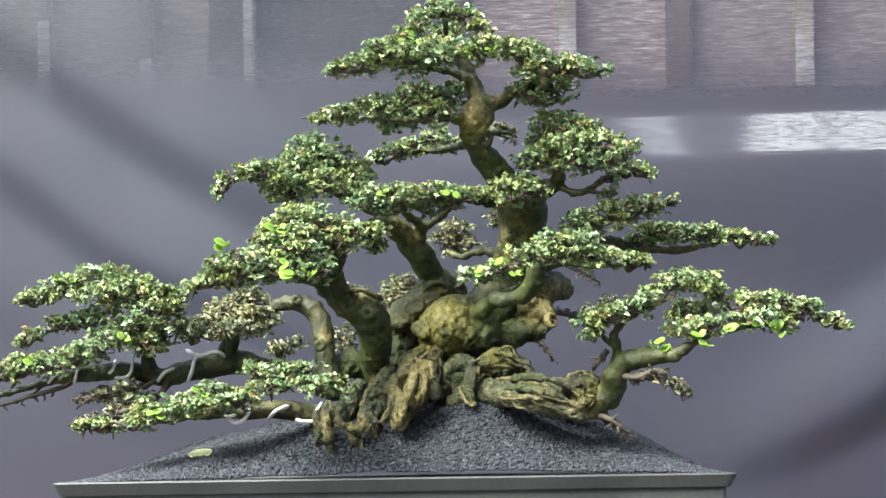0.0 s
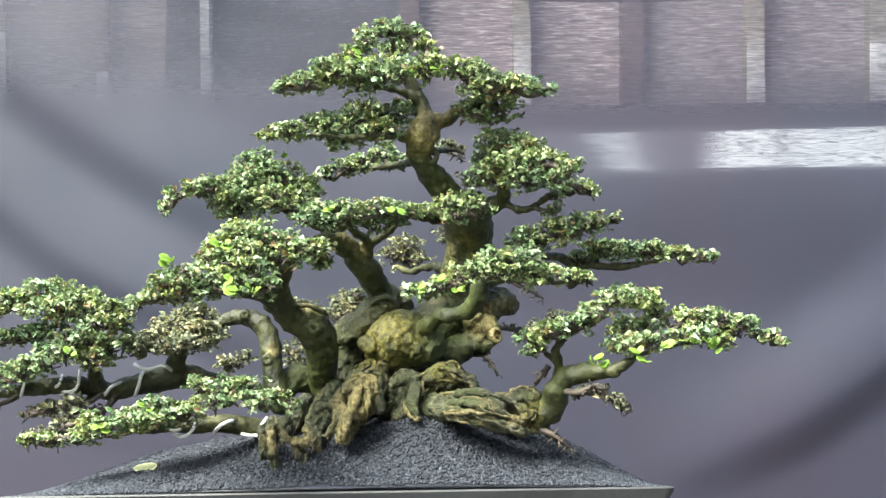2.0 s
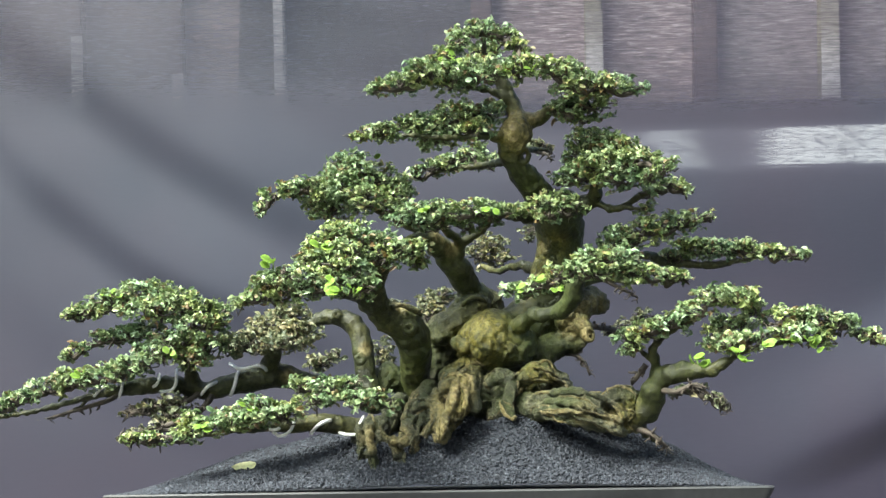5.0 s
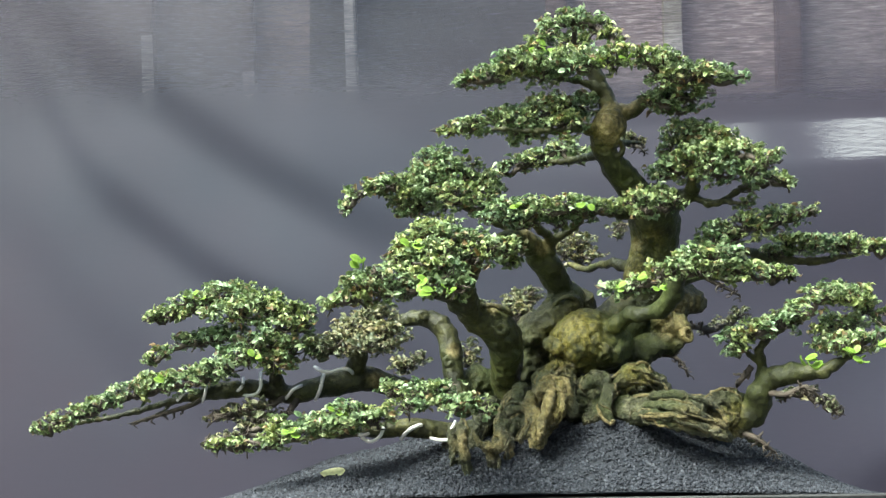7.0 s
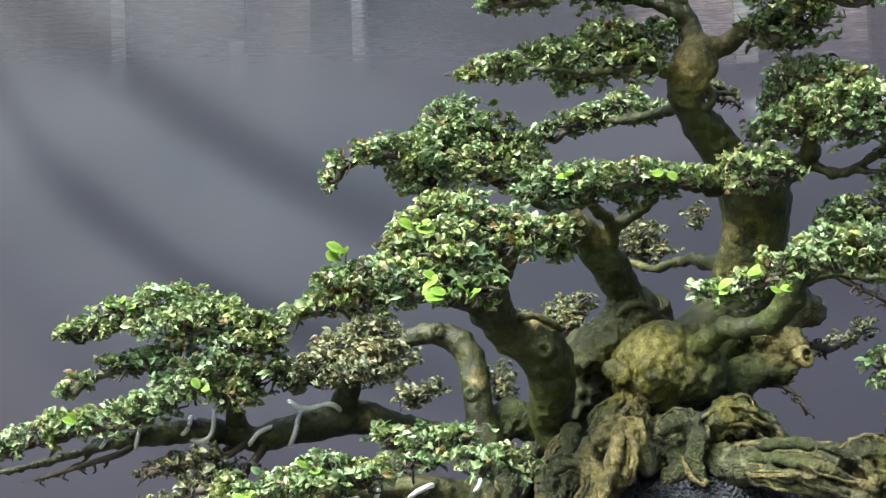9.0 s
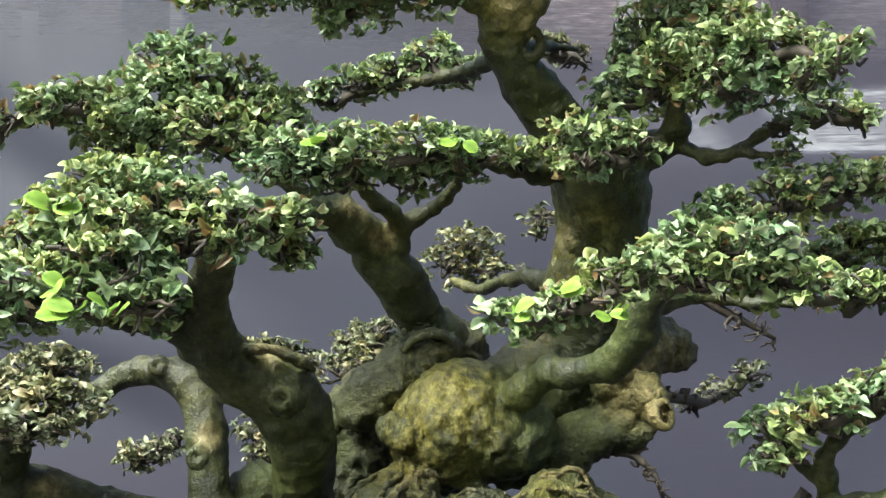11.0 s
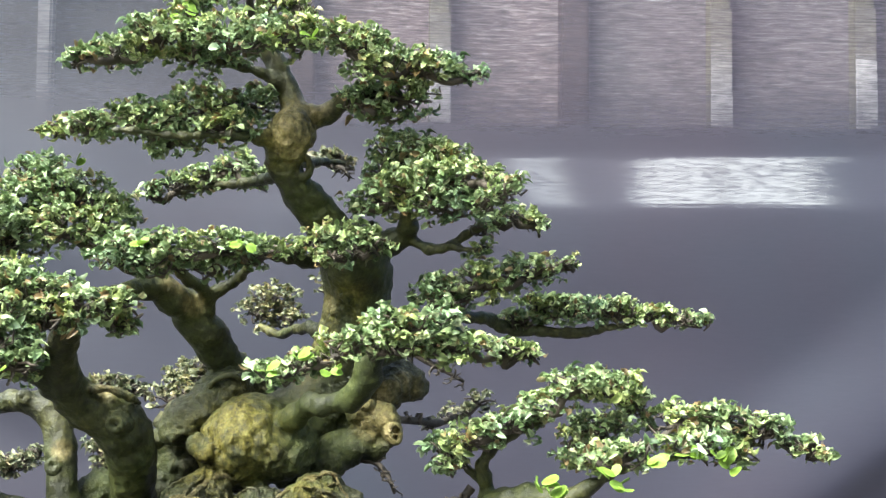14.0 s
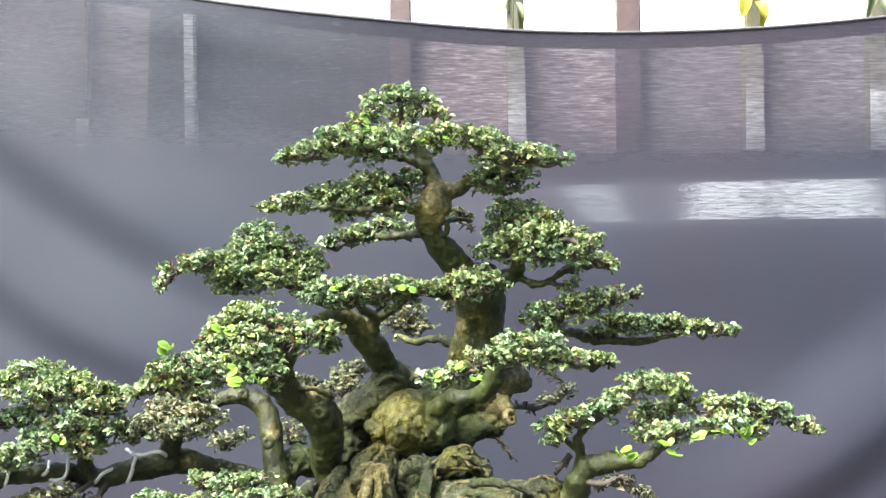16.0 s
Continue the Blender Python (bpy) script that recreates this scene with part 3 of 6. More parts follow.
def gravel_bed():
    nx, ny = 120, 66
    verts, faces = [], []
    for i in range(nx + 1):
        for j in range(ny + 1):
            px, py = -0.373 + 0.746 * i / nx, -0.169 + 0.338 * j / ny
            verts.append(POT_AT @ Vector((px, py, mound(px, py) - 0.0015)))
    for i in range(nx):
        for j in range(ny):
            a = i * (ny + 1) + j
            faces.append((a, a + ny + 1, a + ny + 2, a + 1))
    bed = tagged(mesh_object("gravel_bed", verts, faces, GRAVEL), "mounded fine black gravel filling the bonsai pot", "gravel", kind="stuff")
    rng = np.random.default_rng(5)
    ico = bmesh.new()
    bmesh.ops.create_icosphere(ico, subdivisions=1, radius=1)
    base = np.array([v.co[:] for v in ico.verts])
    tri = np.array([[v.index for v in f.verts] for f in ico.faces])
    ico.free()
    count = 44000
    vs, fs = [], []
    for k in range(count):
        px = rng.uniform(-0.373, 0.373)
        py = -0.169 + 0.26 * rng.random() ** 1.1
        r = rng.uniform(0.0010, 0.0018)
        c = POT_AT @ Vector((px, py, mound(px, py) + r * rng.uniform(-0.1, 0.55)))
        sc = rng.uniform(0.7, 1.2, 3) * r
        jig = base * (1 + rng.uniform(-0.22, 0.22, (len(base), 1)))
        ang = rng.uniform(0, 6.283)
        rot = np.array([[math.cos(ang), -math.sin(ang), 0], [math.sin(ang), math.cos(ang), 0], [0, 0, 1]])
        vs.append((jig * sc) @ rot.T + np.array(c))
        fs.append(tri + k * len(base))
    mesh_object("granules", np.concatenate(vs).tolist(), np.concatenate(fs).tolist(), GRAVEL, bed, smooth=False)


gravel_bed()

# ---------------------------------------------------------------- the bonsai: wood
# Each limb: name, blend width, rows of x, y, z, radius.
TREE = thing("bonsai_tree", (-0.03, 1.60, 1.03), "old gnarled broad-leaved bonsai tree with layered foliage pads", "bonsai tree")
WOOD = []


def limb(name, rows, tidy=0.010):
    WOOD.append((name, rows, tidy))


def knot(c, thick, squash=1.0):
    """The raised lip of a healed wound, facing the front."""
    x, y, z, r = c
    ring = [(x + r * math.cos(a), y + 0.15 * r * math.sin(2 * a), z + squash * r * math.sin(a), thick) for a in (2 * math.pi * k / 9 for k in range(10))]
    limb("knot", ring, 0.003)


# the swollen base and the old trunk
limb("trunk", [(0.0050, 1.5865, 1.1670, 0.0400), (0.0140, 1.5840, 1.1817, 0.0478), (0.0422, 1.6128, 1.1909, 0.0424), (0.0827, 1.6169, 1.2263, 0.0368), (0.0973, 1.6009, 1.2608, 0.0366), (0.1074, 1.5948, 1.2968, 0.0351), (0.1072, 1.5791, 1.3294, 0.0364), (0.1032, 1.5669, 1.3418, 0.0376)], 0.012)
limb("burl", [(-0.0311, 1.6220, 1.1975, 0.0250), (-0.0132, 1.6283, 1.2203, 0.0296), (0.0153, 1.6463, 1.2334, 0.0240)], 0.010)
limb("burl", [(0.0774, 1.6340, 1.1853, 0.0356), (0.1064, 1.6236, 1.1860, 0.0250), (0.1385, 1.5930, 1.1866, 0.0108)], 0.012)
limb("burl", [(-0.0674, 1.6480, 1.1378, 0.0206), (-0.0508, 1.6480, 1.1629, 0.0265), (-0.0314, 1.6480, 1.1808, 0.0250), (-0.0593, 1.6420, 1.1848, 0.0191)], 0.010)
limb("burl", [(0.1084, 1.5899, 1.2056, 0.0116), (0.1150, 1.5790, 1.2099, 0.0086)], 0.004)
limb("burl", [(-0.0274, 1.5647, 1.1767, 0.0113), (-0.0202, 1.5557, 1.1700, 0.0085)], 0.005)
limb("burl", [(0.1213, 1.5911, 1.1982, 0.0145), (0.1335, 1.5807, 1.1997, 0.0108), (0.1377, 1.5815, 1.1947, 0.0072)], 0.005)
limb("burl", [(0.1056, 1.6153, 1.1756, 0.0146), (0.1238, 1.5956, 1.1718, 0.0094), (0.1331, 1.5849, 1.1749, 0.0065)], 0.005)
limb("burl", [(0.1336, 1.6268, 1.2268, 0.0222), (0.1532, 1.6348, 1.2389, 0.0194), (0.1642, 1.6361, 1.2314, 0.0119)], 0.010)
limb("burl", [(-0.0595, 1.6460, 1.1703, 0.0206), (-0.0446, 1.6450, 1.2003, 0.0220), (-0.0520, 1.6450, 1.2100, 0.0140)], 0.010)
limb("burl", [(-0.0885, 1.5350, 1.1930, 0.0125), (-0.0885, 1.5160, 1.1900, 0.0092)], 0.006)
limb("burl", [(0.1376, 1.5827, 1.1876, 0.0101), (0.1391, 1.5680, 1.1845, 0.0092)], 0.004)
limb("burl", [(0.0420, 1.6000, 1.1620, 0.0230), (0.0730, 1.6000, 1.1640, 0.0205), (0.0970, 1.6000, 1.1750, 0.0170), (0.1180, 1.5950, 1.1830, 0.0120)], 0.008)
limb("burl", [(0.0280, 1.5810, 1.1750, 0.0330), (0.0500, 1.5860, 1.1720, 0.0290)], 0.012)
limb("burl", [(0.0000, 1.6020, 1.2280, 0.0180), (-0.0140, 1.6020, 1.2220, 0.0205), (-0.0340, 1.6050, 1.2070, 0.0205), (-0.0500, 1.6080, 1.1930, 0.0190)], 0.005)
# the leader
limb("trunk", [(0.0930, 1.5758, 1.3490, 0.0276), (0.0748, 1.5612, 1.3757, 0.0220), (0.0514, 1.5373, 1.3975, 0.0176), (0.0400, 1.5238, 1.4177, 0.0158), (0.0493, 1.5104, 1.4364, 0.0235), (0.0515, 1.5166, 1.4601, 0.0145), (0.0420, 1.5124, 1.4847, 0.0112), (0.0293, 1.5083, 1.5094, 0.0098), (0.0191, 1.5041, 1.5340, 0.0075)], 0.010)
limb("branch", [(0.0452, 1.5136, 1.4777, 0.0085), (0.0219, 1.5016, 1.4890, 0.0063), (-0.0097, 1.4910, 1.4919, 0.0049), (-0.0582, 1.4803, 1.4964, 0.0035)], 0.008)
limb("branch", [(0.0533, 1.5183, 1.4496, 0.0142), (0.0782, 1.5174, 1.4560, 0.0108), (0.0955, 1.5057, 1.4655, 0.0098), (0.1310, 1.5028, 1.4804, 0.0075), (0.1734, 1.5011, 1.4895, 0.0028)], 0.008)
limb("branch", [(0.0351, 1.5116, 1.4297, 0.0099), (0.0103, 1.4916, 1.4281, 0.0063), (-0.0381, 1.4822, 1.4248, 0.0048), (-0.0928, 1.4720, 1.4256, 0.0034)], 0.008)
limb("branch", [(0.0389, 1.5455, 1.4093, 0.0086), (0.0141, 1.5852, 1.4146, 0.0066), (-0.0270, 1.6154, 1.4167, 0.0052), (-0.0650, 1.6264, 1.4123, 0.0038)], 0.008)
limb("branch", [(0.0538, 1.5534, 1.4223, 0.0072), (0.0774, 1.5917, 1.4351, 0.0052), (0.0965, 1.6014, 1.4374, 0.0037)], 0.006)
# branches from the cut shoulder
limb("branch", [(0.1286, 1.5654, 1.3499, 0.0135), (0.1495, 1.5538, 1.3581, 0.0104), (0.1500, 1.5313, 1.3712, 0.0084), (0.1472, 1.5181, 1.3898, 0.0070)], 0.010)
limb("branch", [(0.1495, 1.5538, 1.3561, 0.0084), (0.1698, 1.5459, 1.3451, 0.0060), (0.1900, 1.5355, 1.3462, 0.0068), (0.2151, 1.5328, 1.3619, 0.0057), (0.2507, 1.5316, 1.3683, 0.0035)], 0.006)
limb("branch", [(0.1865, 1.5356, 1.3455, 0.0050), (0.2029, 1.5265, 1.3390, 0.0035), (0.2170, 1.5261, 1.3415, 0.0028)], 0.005)
limb("branch", [(0.0816, 1.5660, 1.3471, 0.0130), (0.0600, 1.5387, 1.3292, 0.0092), (0.0383, 1.5179, 1.3324, 0.0070), (0.0159, 1.5073, 1.3355, 0.0049)], 0.008)
# the limb in the middle, arching to the left
limb("branch", [(0.0077, 1.6367, 1.2300, 0.0205), (-0.0083, 1.6231, 1.2509, 0.0196), (-0.0247, 1.5990, 1.2735, 0.0190), (-0.0420, 1.5748, 1.2969, 0.0173), (-0.0627, 1.5522, 1.3112, 0.0143), (-0.0860, 1.5235, 1.3011, 0.0098), (-0.1085, 1.4952, 1.2891, 0.0055)], 0.010)
limb("branch", [(-0.0316, 1.5867, 1.2863, 0.0102), (-0.0238, 1.5733, 1.3059, 0.0094), (-0.0352, 1.5414, 1.3145, 0.0078), (-0.0507, 1.5195, 1.3240, 0.0063), (-0.0676, 1.5079, 1.3333, 0.0042)], 0.006)
limb("branch", [(-0.0238, 1.5733, 1.3059, 0.0087), (-0.0020, 1.5712, 1.3177, 0.0079), (0.0124, 1.5396, 1.3243, 0.0064), (0.0160, 1.5177, 1.3341, 0.0042)], 0.006)
limb("branch", [(0.0947, 1.6385, 1.2781, 0.0150), (0.0561, 1.7162, 1.2993, 0.0086), (0.0295, 1.7767, 1.3016, 0.0065), (0.0095, 1.8148, 1.3165, 0.0042)], 0.006)
# the elbow limb in front, to the right
limb("branch", [(0.0420, 1.5750, 1.1880, 0.0125), (0.0580, 1.5450, 1.2020, 0.0125), (0.0810, 1.5200, 1.2060, 0.0122), (0.1000, 1.5030, 1.2080, 0.0124), (0.1100, 1.4880, 1.2180, 0.0120), (0.1140, 1.4740, 1.2360, 0.0112), (0.1260, 1.4600, 1.2490, 0.0100), (0.1470, 1.4520, 1.2560, 0.0084), (0.1650, 1.4300, 1.2540, 0.0064), (0.1900, 1.4150, 1.2470, 0.0045)], 0.006)
limb("branch", [(0.1260, 1.4823, 1.2419, 0.0108), (0.1508, 1.4916, 1.2465, 0.0075), (0.1768, 1.4823, 1.2412, 0.0061), (0.2079, 1.4625, 1.2376, 0.0033)], 0.006)
limb("branch", [(0.1163, 1.5823, 1.2503, 0.0130), (0.1652, 1.5572, 1.2783, 0.0093), (0.2180, 1.5757, 1.2880, 0.0079), (0.2498, 1.5972, 1.2802, 0.0080), (0.3029, 1.6073, 1.2796, 0.0074), (0.3213, 1.6071, 1.2808, 0.0059), (0.3716, 1.6154, 1.2905, 0.0037)], 0.006)
limb("branch", [(0.1652, 1.5572, 1.2783, 0.0071), (0.1859, 1.5426, 1.3043, 0.0064), (0.2271, 1.5310, 1.3122, 0.0049), (0.2765, 1.5298, 1.3184, 0.0028)], 0.006)
# the left trunk and its fork
limb("trunk", [(-0.0801, 1.6177, 1.1042, 0.0204), (-0.0843, 1.5916, 1.1385, 0.0215), (-0.0822, 1.5557, 1.1709, 0.0254), (-0.0925, 1.5413, 1.1963, 0.0266), (-0.1168, 1.5293, 1.2071, 0.0223), (-0.1307, 1.5060, 1.2251, 0.0185), (-0.1294, 1.4823, 1.2457, 0.0149), (-0.1194, 1.4597, 1.2590, 0.0120), (-0.1095, 1.4367, 1.2750, 0.0079)], 0.008)
limb("branch", [(-0.1319, 1.5270, 1.2211, 0.0153), (-0.1485, 1.4845, 1.2326, 0.0122), (-0.1630, 1.4329, 1.2385, 0.0085), (-0.1787, 1.4016, 1.2436, 0.0051)], 0.008)
limb("branch", [(-0.1506, 1.5055, 1.2288, 0.0082), (-0.1775, 1.4452, 1.2260, 0.0059), (-0.2111, 1.4054, 1.2220, 0.0045), (-0.2462, 1.3866, 1.2134, 0.0025)], 0.006)
limb("branch", [(-0.1484, 1.4834, 1.2393, 0.0095), (-0.1549, 1.4482, 1.2677, 0.0080), (-0.1612, 1.4154, 1.2819, 0.0052)], 0.006)
limb("branch", [(-0.0627, 1.5522, 1.3112, 0.0064), (-0.0910, 1.5494, 1.3278, 0.0064), (-0.1264, 1.5464, 1.3460, 0.0064), (-0.1689, 1.5435, 1.3642, 0.0050), (-0.2331, 1.5425, 1.3708, 0.0036), (-0.2689, 1.5441, 1.3621, 0.0021)], 0.006)
limb("trunk", [(-0.1397, 1.6177, 1.1050, 0.0189), (-0.1496, 1.6216, 1.1418, 0.0168), (-0.1536, 1.6255, 1.1790, 0.0162), (-0.1660, 1.6303, 1.2108, 0.0156), (-0.1922, 1.6387, 1.2212, 0.0119), (-0.2159, 1.6491, 1.2199, 0.0105), (-0.2325, 1.6506, 1.2112, 0.0067), (-0.2551, 1.6516, 1.2057, 0.0045)], 0.008)
limb("branch", [(-0.2212, 1.6490, 1.2150, 0.0094), (-0.2330, 1.6490, 1.2010, 0.0072), (-0.2470, 1.6490, 1.1950, 0.0058)], 0.005)
limb("burl", [(-0.1120, 1.5130, 1.2185, 0.0046), (-0.1000, 1.5100, 1.2190, 0.0042), (-0.0860, 1.5150, 1.2155, 0.0038), (-0.0720, 1.5300, 1.2090, 0.0030)], 0.004)
limb("burl", [(-0.1346, 1.6441, 1.1286, 0.0193), (-0.1203, 1.6516, 1.1437, 0.0179), (-0.1056, 1.6535, 1.1325, 0.0164)], 0.008)
# the long low branch bound with wire, to the left
limb("branch", [(-0.1333, 1.6277, 1.1055, 0.0146), (-0.1915, 1.6246, 1.1244, 0.0146), (-0.2411, 1.6126, 1.1367, 0.0160), (-0.2684, 1.6016, 1.1420, 0.0195), (-0.2959, 1.6025, 1.1367, 0.0195), (-0.3208, 1.5936, 1.1300, 0.0158), (-0.3568, 1.5949, 1.1227, 0.0129), (-0.3901, 1.5837, 1.1296, 0.0128), (-0.4186, 1.5837, 1.1300, 0.0121), (-0.4508, 1.5844, 1.1263, 0.0107), (-0.4764, 1.5753, 1.1204, 0.0085), (-0.5191, 1.5770, 1.1112, 0.0064), (-0.5689, 1.5792, 1.0987, 0.0050), (-0.6187, 1.5805, 1.0917, 0.0043), (-0.6684, 1.5820, 1.0841, 0.0021)], 0.006)
limb("branch", [(-0.2792, 1.6016, 1.1422, 0.0145), (-0.2715, 1.5882, 1.1611, 0.0129), (-0.2631, 1.5756, 1.1756, 0.0107), (-0.2569, 1.5630, 1.1899, 0.0064)], 0.006)
limb("branch", [(-0.3675, 1.5946, 1.1250, 0.0108), (-0.3706, 1.5816, 1.1420, 0.0100), (-0.3730, 1.5680, 1.1622, 0.0064), (-0.3761, 1.5633, 1.1902, 0.0050), (-0.3970, 1.5597, 1.2115, 0.0035)], 0.006)
limb("branch", [(-0.5050, 1.5775, 1.1082, 0.0035), (-0.5268, 1.5599, 1.0922, 0.0028), (-0.5582, 1.5508, 1.0868, 0.0017)], 0.004)
# the lower branch under it
limb("branch", [(-0.0992, 1.5514, 1.0765, 0.0167), (-0.1315, 1.5223, 1.0691, 0.0150), (-0.1611, 1.5119, 1.0712, 0.0142), (-0.1902, 1.5010, 1.0759, 0.0128), (-0.2291, 1.4914, 1.0734, 0.0107), (-0.2625, 1.4918, 1.0713, 0.0074), (-0.3094, 1.4928, 1.0660, 0.0040), (-0.3563, 1.4939, 1.0601, 0.0027), (-0.4098, 1.4939, 1.0609, 0.0017)], 0.006)
# the right branch, low
limb("branch", [(0.1753, 1.4909, 1.0700, 0.0147), (0.1930, 1.4680, 1.0852, 0.0178), (0.2018, 1.4542, 1.1072, 0.0164), (0.2104, 1.4414, 1.1224, 0.0143), (0.2349, 1.4303, 1.1276, 0.0123), (0.2622, 1.4198, 1.1296, 0.0096), (0.2924, 1.4071, 1.1440, 0.0057), (0.3435, 1.4050, 1.1558, 0.0038), (0.4073, 1.4034, 1.1643, 0.0025)], 0.008)
limb("branch", [(0.2032, 1.4531, 1.1136, 0.0092), (0.2036, 1.4492, 1.1362, 0.0092), (0.1978, 1.4365, 1.1515, 0.0072), (0.2129, 1.4233, 1.1694, 0.0052), (0.2584, 1.4196, 1.1910, 0.0039)], 0.006)
limb("branch", [(0.2024, 1.4482, 1.1427, 0.0052), (0.1894, 1.4471, 1.1493, 0.0046), (0.1817, 1.4349, 1.1613, 0.0033)], 0.005)
# roots
limb("root", [(0.0550, 1.5150, 1.0920, 0.0200), (0.1000, 1.4900, 1.0890, 0.0180), (0.1450, 1.4800, 1.0800, 0.0160), (0.1780, 1.4780, 1.0700, 0.0130)], 0.0085)
limb("root", [(-0.1150, 1.4750, 1.0860, 0.0052), (-0.1200, 1.4580, 1.0700, 0.0056), (-0.1130, 1.4540, 1.0550, 0.0056), (-0.0950, 1.4560, 1.0510, 0.0054), (-0.0860, 1.4620, 1.0590, 0.0052), (-0.0950, 1.4660, 1.0680, 0.0048)], 0.003)
limb("root", [(-0.1360, 1.4800, 1.0800, 0.0070), (-0.1340, 1.4600, 1.0560, 0.0070), (-0.1280, 1.4620, 1.0260, 0.0066), (-0.1270, 1.4640, 1.0120, 0.0060)], 0.003)
limb("root", [(-0.1060, 1.4680, 1.0540, 0.0046), (-0.1050, 1.4590, 1.0430, 0.0048), (-0.0980, 1.4640, 1.0300, 0.0046), (-0.0960, 1.4660, 1.0120, 0.0046)], 0.003)
limb("root", [(0.0823, 1.4850, 1.1064, 0.0053), (0.1043, 1.4645, 1.1073, 0.0046), (0.1297, 1.4553, 1.1018, 0.0046), (0.1525, 1.4569, 1.0918, 0.0039), (0.1686, 1.4593, 1.0773, 0.0033)], 0.003)
limb("root", [(0.0710, 1.4680, 1.0870, 0.0053), (0.0960, 1.4481, 1.0844, 0.0046), (0.1243, 1.4395, 1.0751, 0.0045), (0.1468, 1.4409, 1.0665, 0.0039), (0.1639, 1.4525, 1.0577, 0.0033)], 0.003)
limb("root", [(0.1581, 1.4745, 1.1072, 0.0046), (0.1755, 1.4642, 1.1082, 0.0040), (0.1846, 1.4661, 1.0971, 0.0040), (0.1817, 1.4686, 1.0821, 0.0033)], 0.003)
limb("root", [(0.0870, 1.4567, 1.0940, 0.0039), (0.1116, 1.4370, 1.0900, 0.0039), (0.1405, 1.4387, 1.0794, 0.0032), (0.1598, 1.4402, 1.0702, 0.0026)], 0.003)
limb("root", [(-0.0309, 1.4726, 1.1218, 0.0053), (-0.0354, 1.4563, 1.0978, 0.0052), (-0.0439, 1.4496, 1.0781, 0.0046), (-0.0488, 1.4531, 1.0570, 0.0033)], 0.003)
limb("root", [(-0.0197, 1.4731, 1.1184, 0.0046), (-0.0224, 1.4569, 1.0944, 0.0046), (-0.0311, 1.4596, 1.0783, 0.0039)], 0.003)
limb("root", [(-0.1480, 1.4960, 1.0800, 0.0060), (-0.1470, 1.4800, 1.0600, 0.0052), (-0.1450, 1.4790, 1.0380, 0.0046), (-0.1480, 1.4850, 1.0270, 0.0033)], 0.003)
limb("root", [(-0.0960, 1.5010, 1.0745, 0.0061), (-0.0820, 1.4836, 1.0600, 0.0050), (-0.0800, 1.4760, 1.0427, 0.0044), (-0.0860, 1.4766, 1.0330, 0.0035)], 0.003)
limb("root", [(-0.1490, 1.4932, 1.0617, 0.0067), (-0.1340, 1.4752, 1.0478, 0.0053), (-0.1385, 1.4883, 1.0304, 0.0040)], 0.004)
limb("root", [(-0.0818, 1.4881, 1.0903, 0.0080), (-0.0612, 1.4770, 1.0961, 0.0073), (-0.0531, 1.4702, 1.0759, 0.0066), (-0.0665, 1.4727, 1.0618, 0.0046)], 0.004)
limb("root", [(0.1436, 1.4669, 1.0925, 0.0079), (0.1570, 1.4650, 1.1040, 0.0079), (0.1714, 1.4658, 1.0985, 0.0073), (0.1732, 1.4686, 1.0823, 0.0066), (0.1621, 1.4596, 1.0755, 0.0052)], 0.004)
limb("root", [(0.0782, 1.4770, 1.0940, 0.0080), (0.1034, 1.4567, 1.0938, 0.0079), (0.1318, 1.4485, 1.0819, 0.0072), (0.1543, 1.4510, 1.0668, 0.0059)], 0.004)
limb("root", [(0.0648, 1.4786, 1.0844, 0.0066), (0.0900, 1.4596, 1.0766, 0.0072), (0.1218, 1.4506, 1.0692, 0.0065), (0.1477, 1.4517, 1.0624, 0.0052)], 0.004)
limb("root", [(0.0470, 1.5226, 1.1243, 0.0096), (0.0604, 1.5109, 1.1335, 0.0095), (0.0809, 1.5115, 1.1298, 0.0089), (0.0984, 1.5232, 1.1202, 0.0082), (0.1085, 1.5255, 1.1065, 0.0062)], 0.004)
limb("root", [(0.0126, 1.5226, 1.1248, 0.0096), (0.0263, 1.5115, 1.1306, 0.0095), (0.0361, 1.5037, 1.1163, 0.0088), (0.0288, 1.4971, 1.0958, 0.0081), (0.0351, 1.4893, 1.0820, 0.0060)], 0.004)
limb("root", [(-0.0446, 1.4837, 1.1161, 0.0094), (-0.0244, 1.4826, 1.1224, 0.0094), (-0.0112, 1.4753, 1.1051, 0.0086), (-0.0082, 1.4781, 1.0887, 0.0066)], 0.004)
limb("root", [(-0.0551, 1.4948, 1.1104, 0.0081), (-0.0579, 1.4775, 1.0927, 0.0080), (-0.0465, 1.4697, 1.0790, 0.0073), (-0.0511, 1.4629, 1.0593, 0.0052)], 0.004)
limb("root", [(-0.0151, 1.5615, 1.1351, 0.0240), (-0.0288, 1.5338, 1.1194, 0.0263), (-0.0354, 1.5077, 1.0940, 0.0190), (-0.0443, 1.4814, 1.0696, 0.0113), (-0.0492, 1.4637, 1.0547, 0.0065)], 0.008)
limb("root", [(-0.0015, 1.5574, 1.0996, 0.0210), (0.0234, 1.5639, 1.1207, 0.0240), (0.0327, 1.5284, 1.0907, 0.0179), (0.0187, 1.5200, 1.0803, 0.0136)], 0.008)
limb("root", [(0.0472, 1.5473, 1.0984, 0.0181), (0.0693, 1.5627, 1.1269, 0.0240), (0.0946, 1.5727, 1.1273, 0.0184), (0.1036, 1.5562, 1.1050, 0.0126)], 0.008)
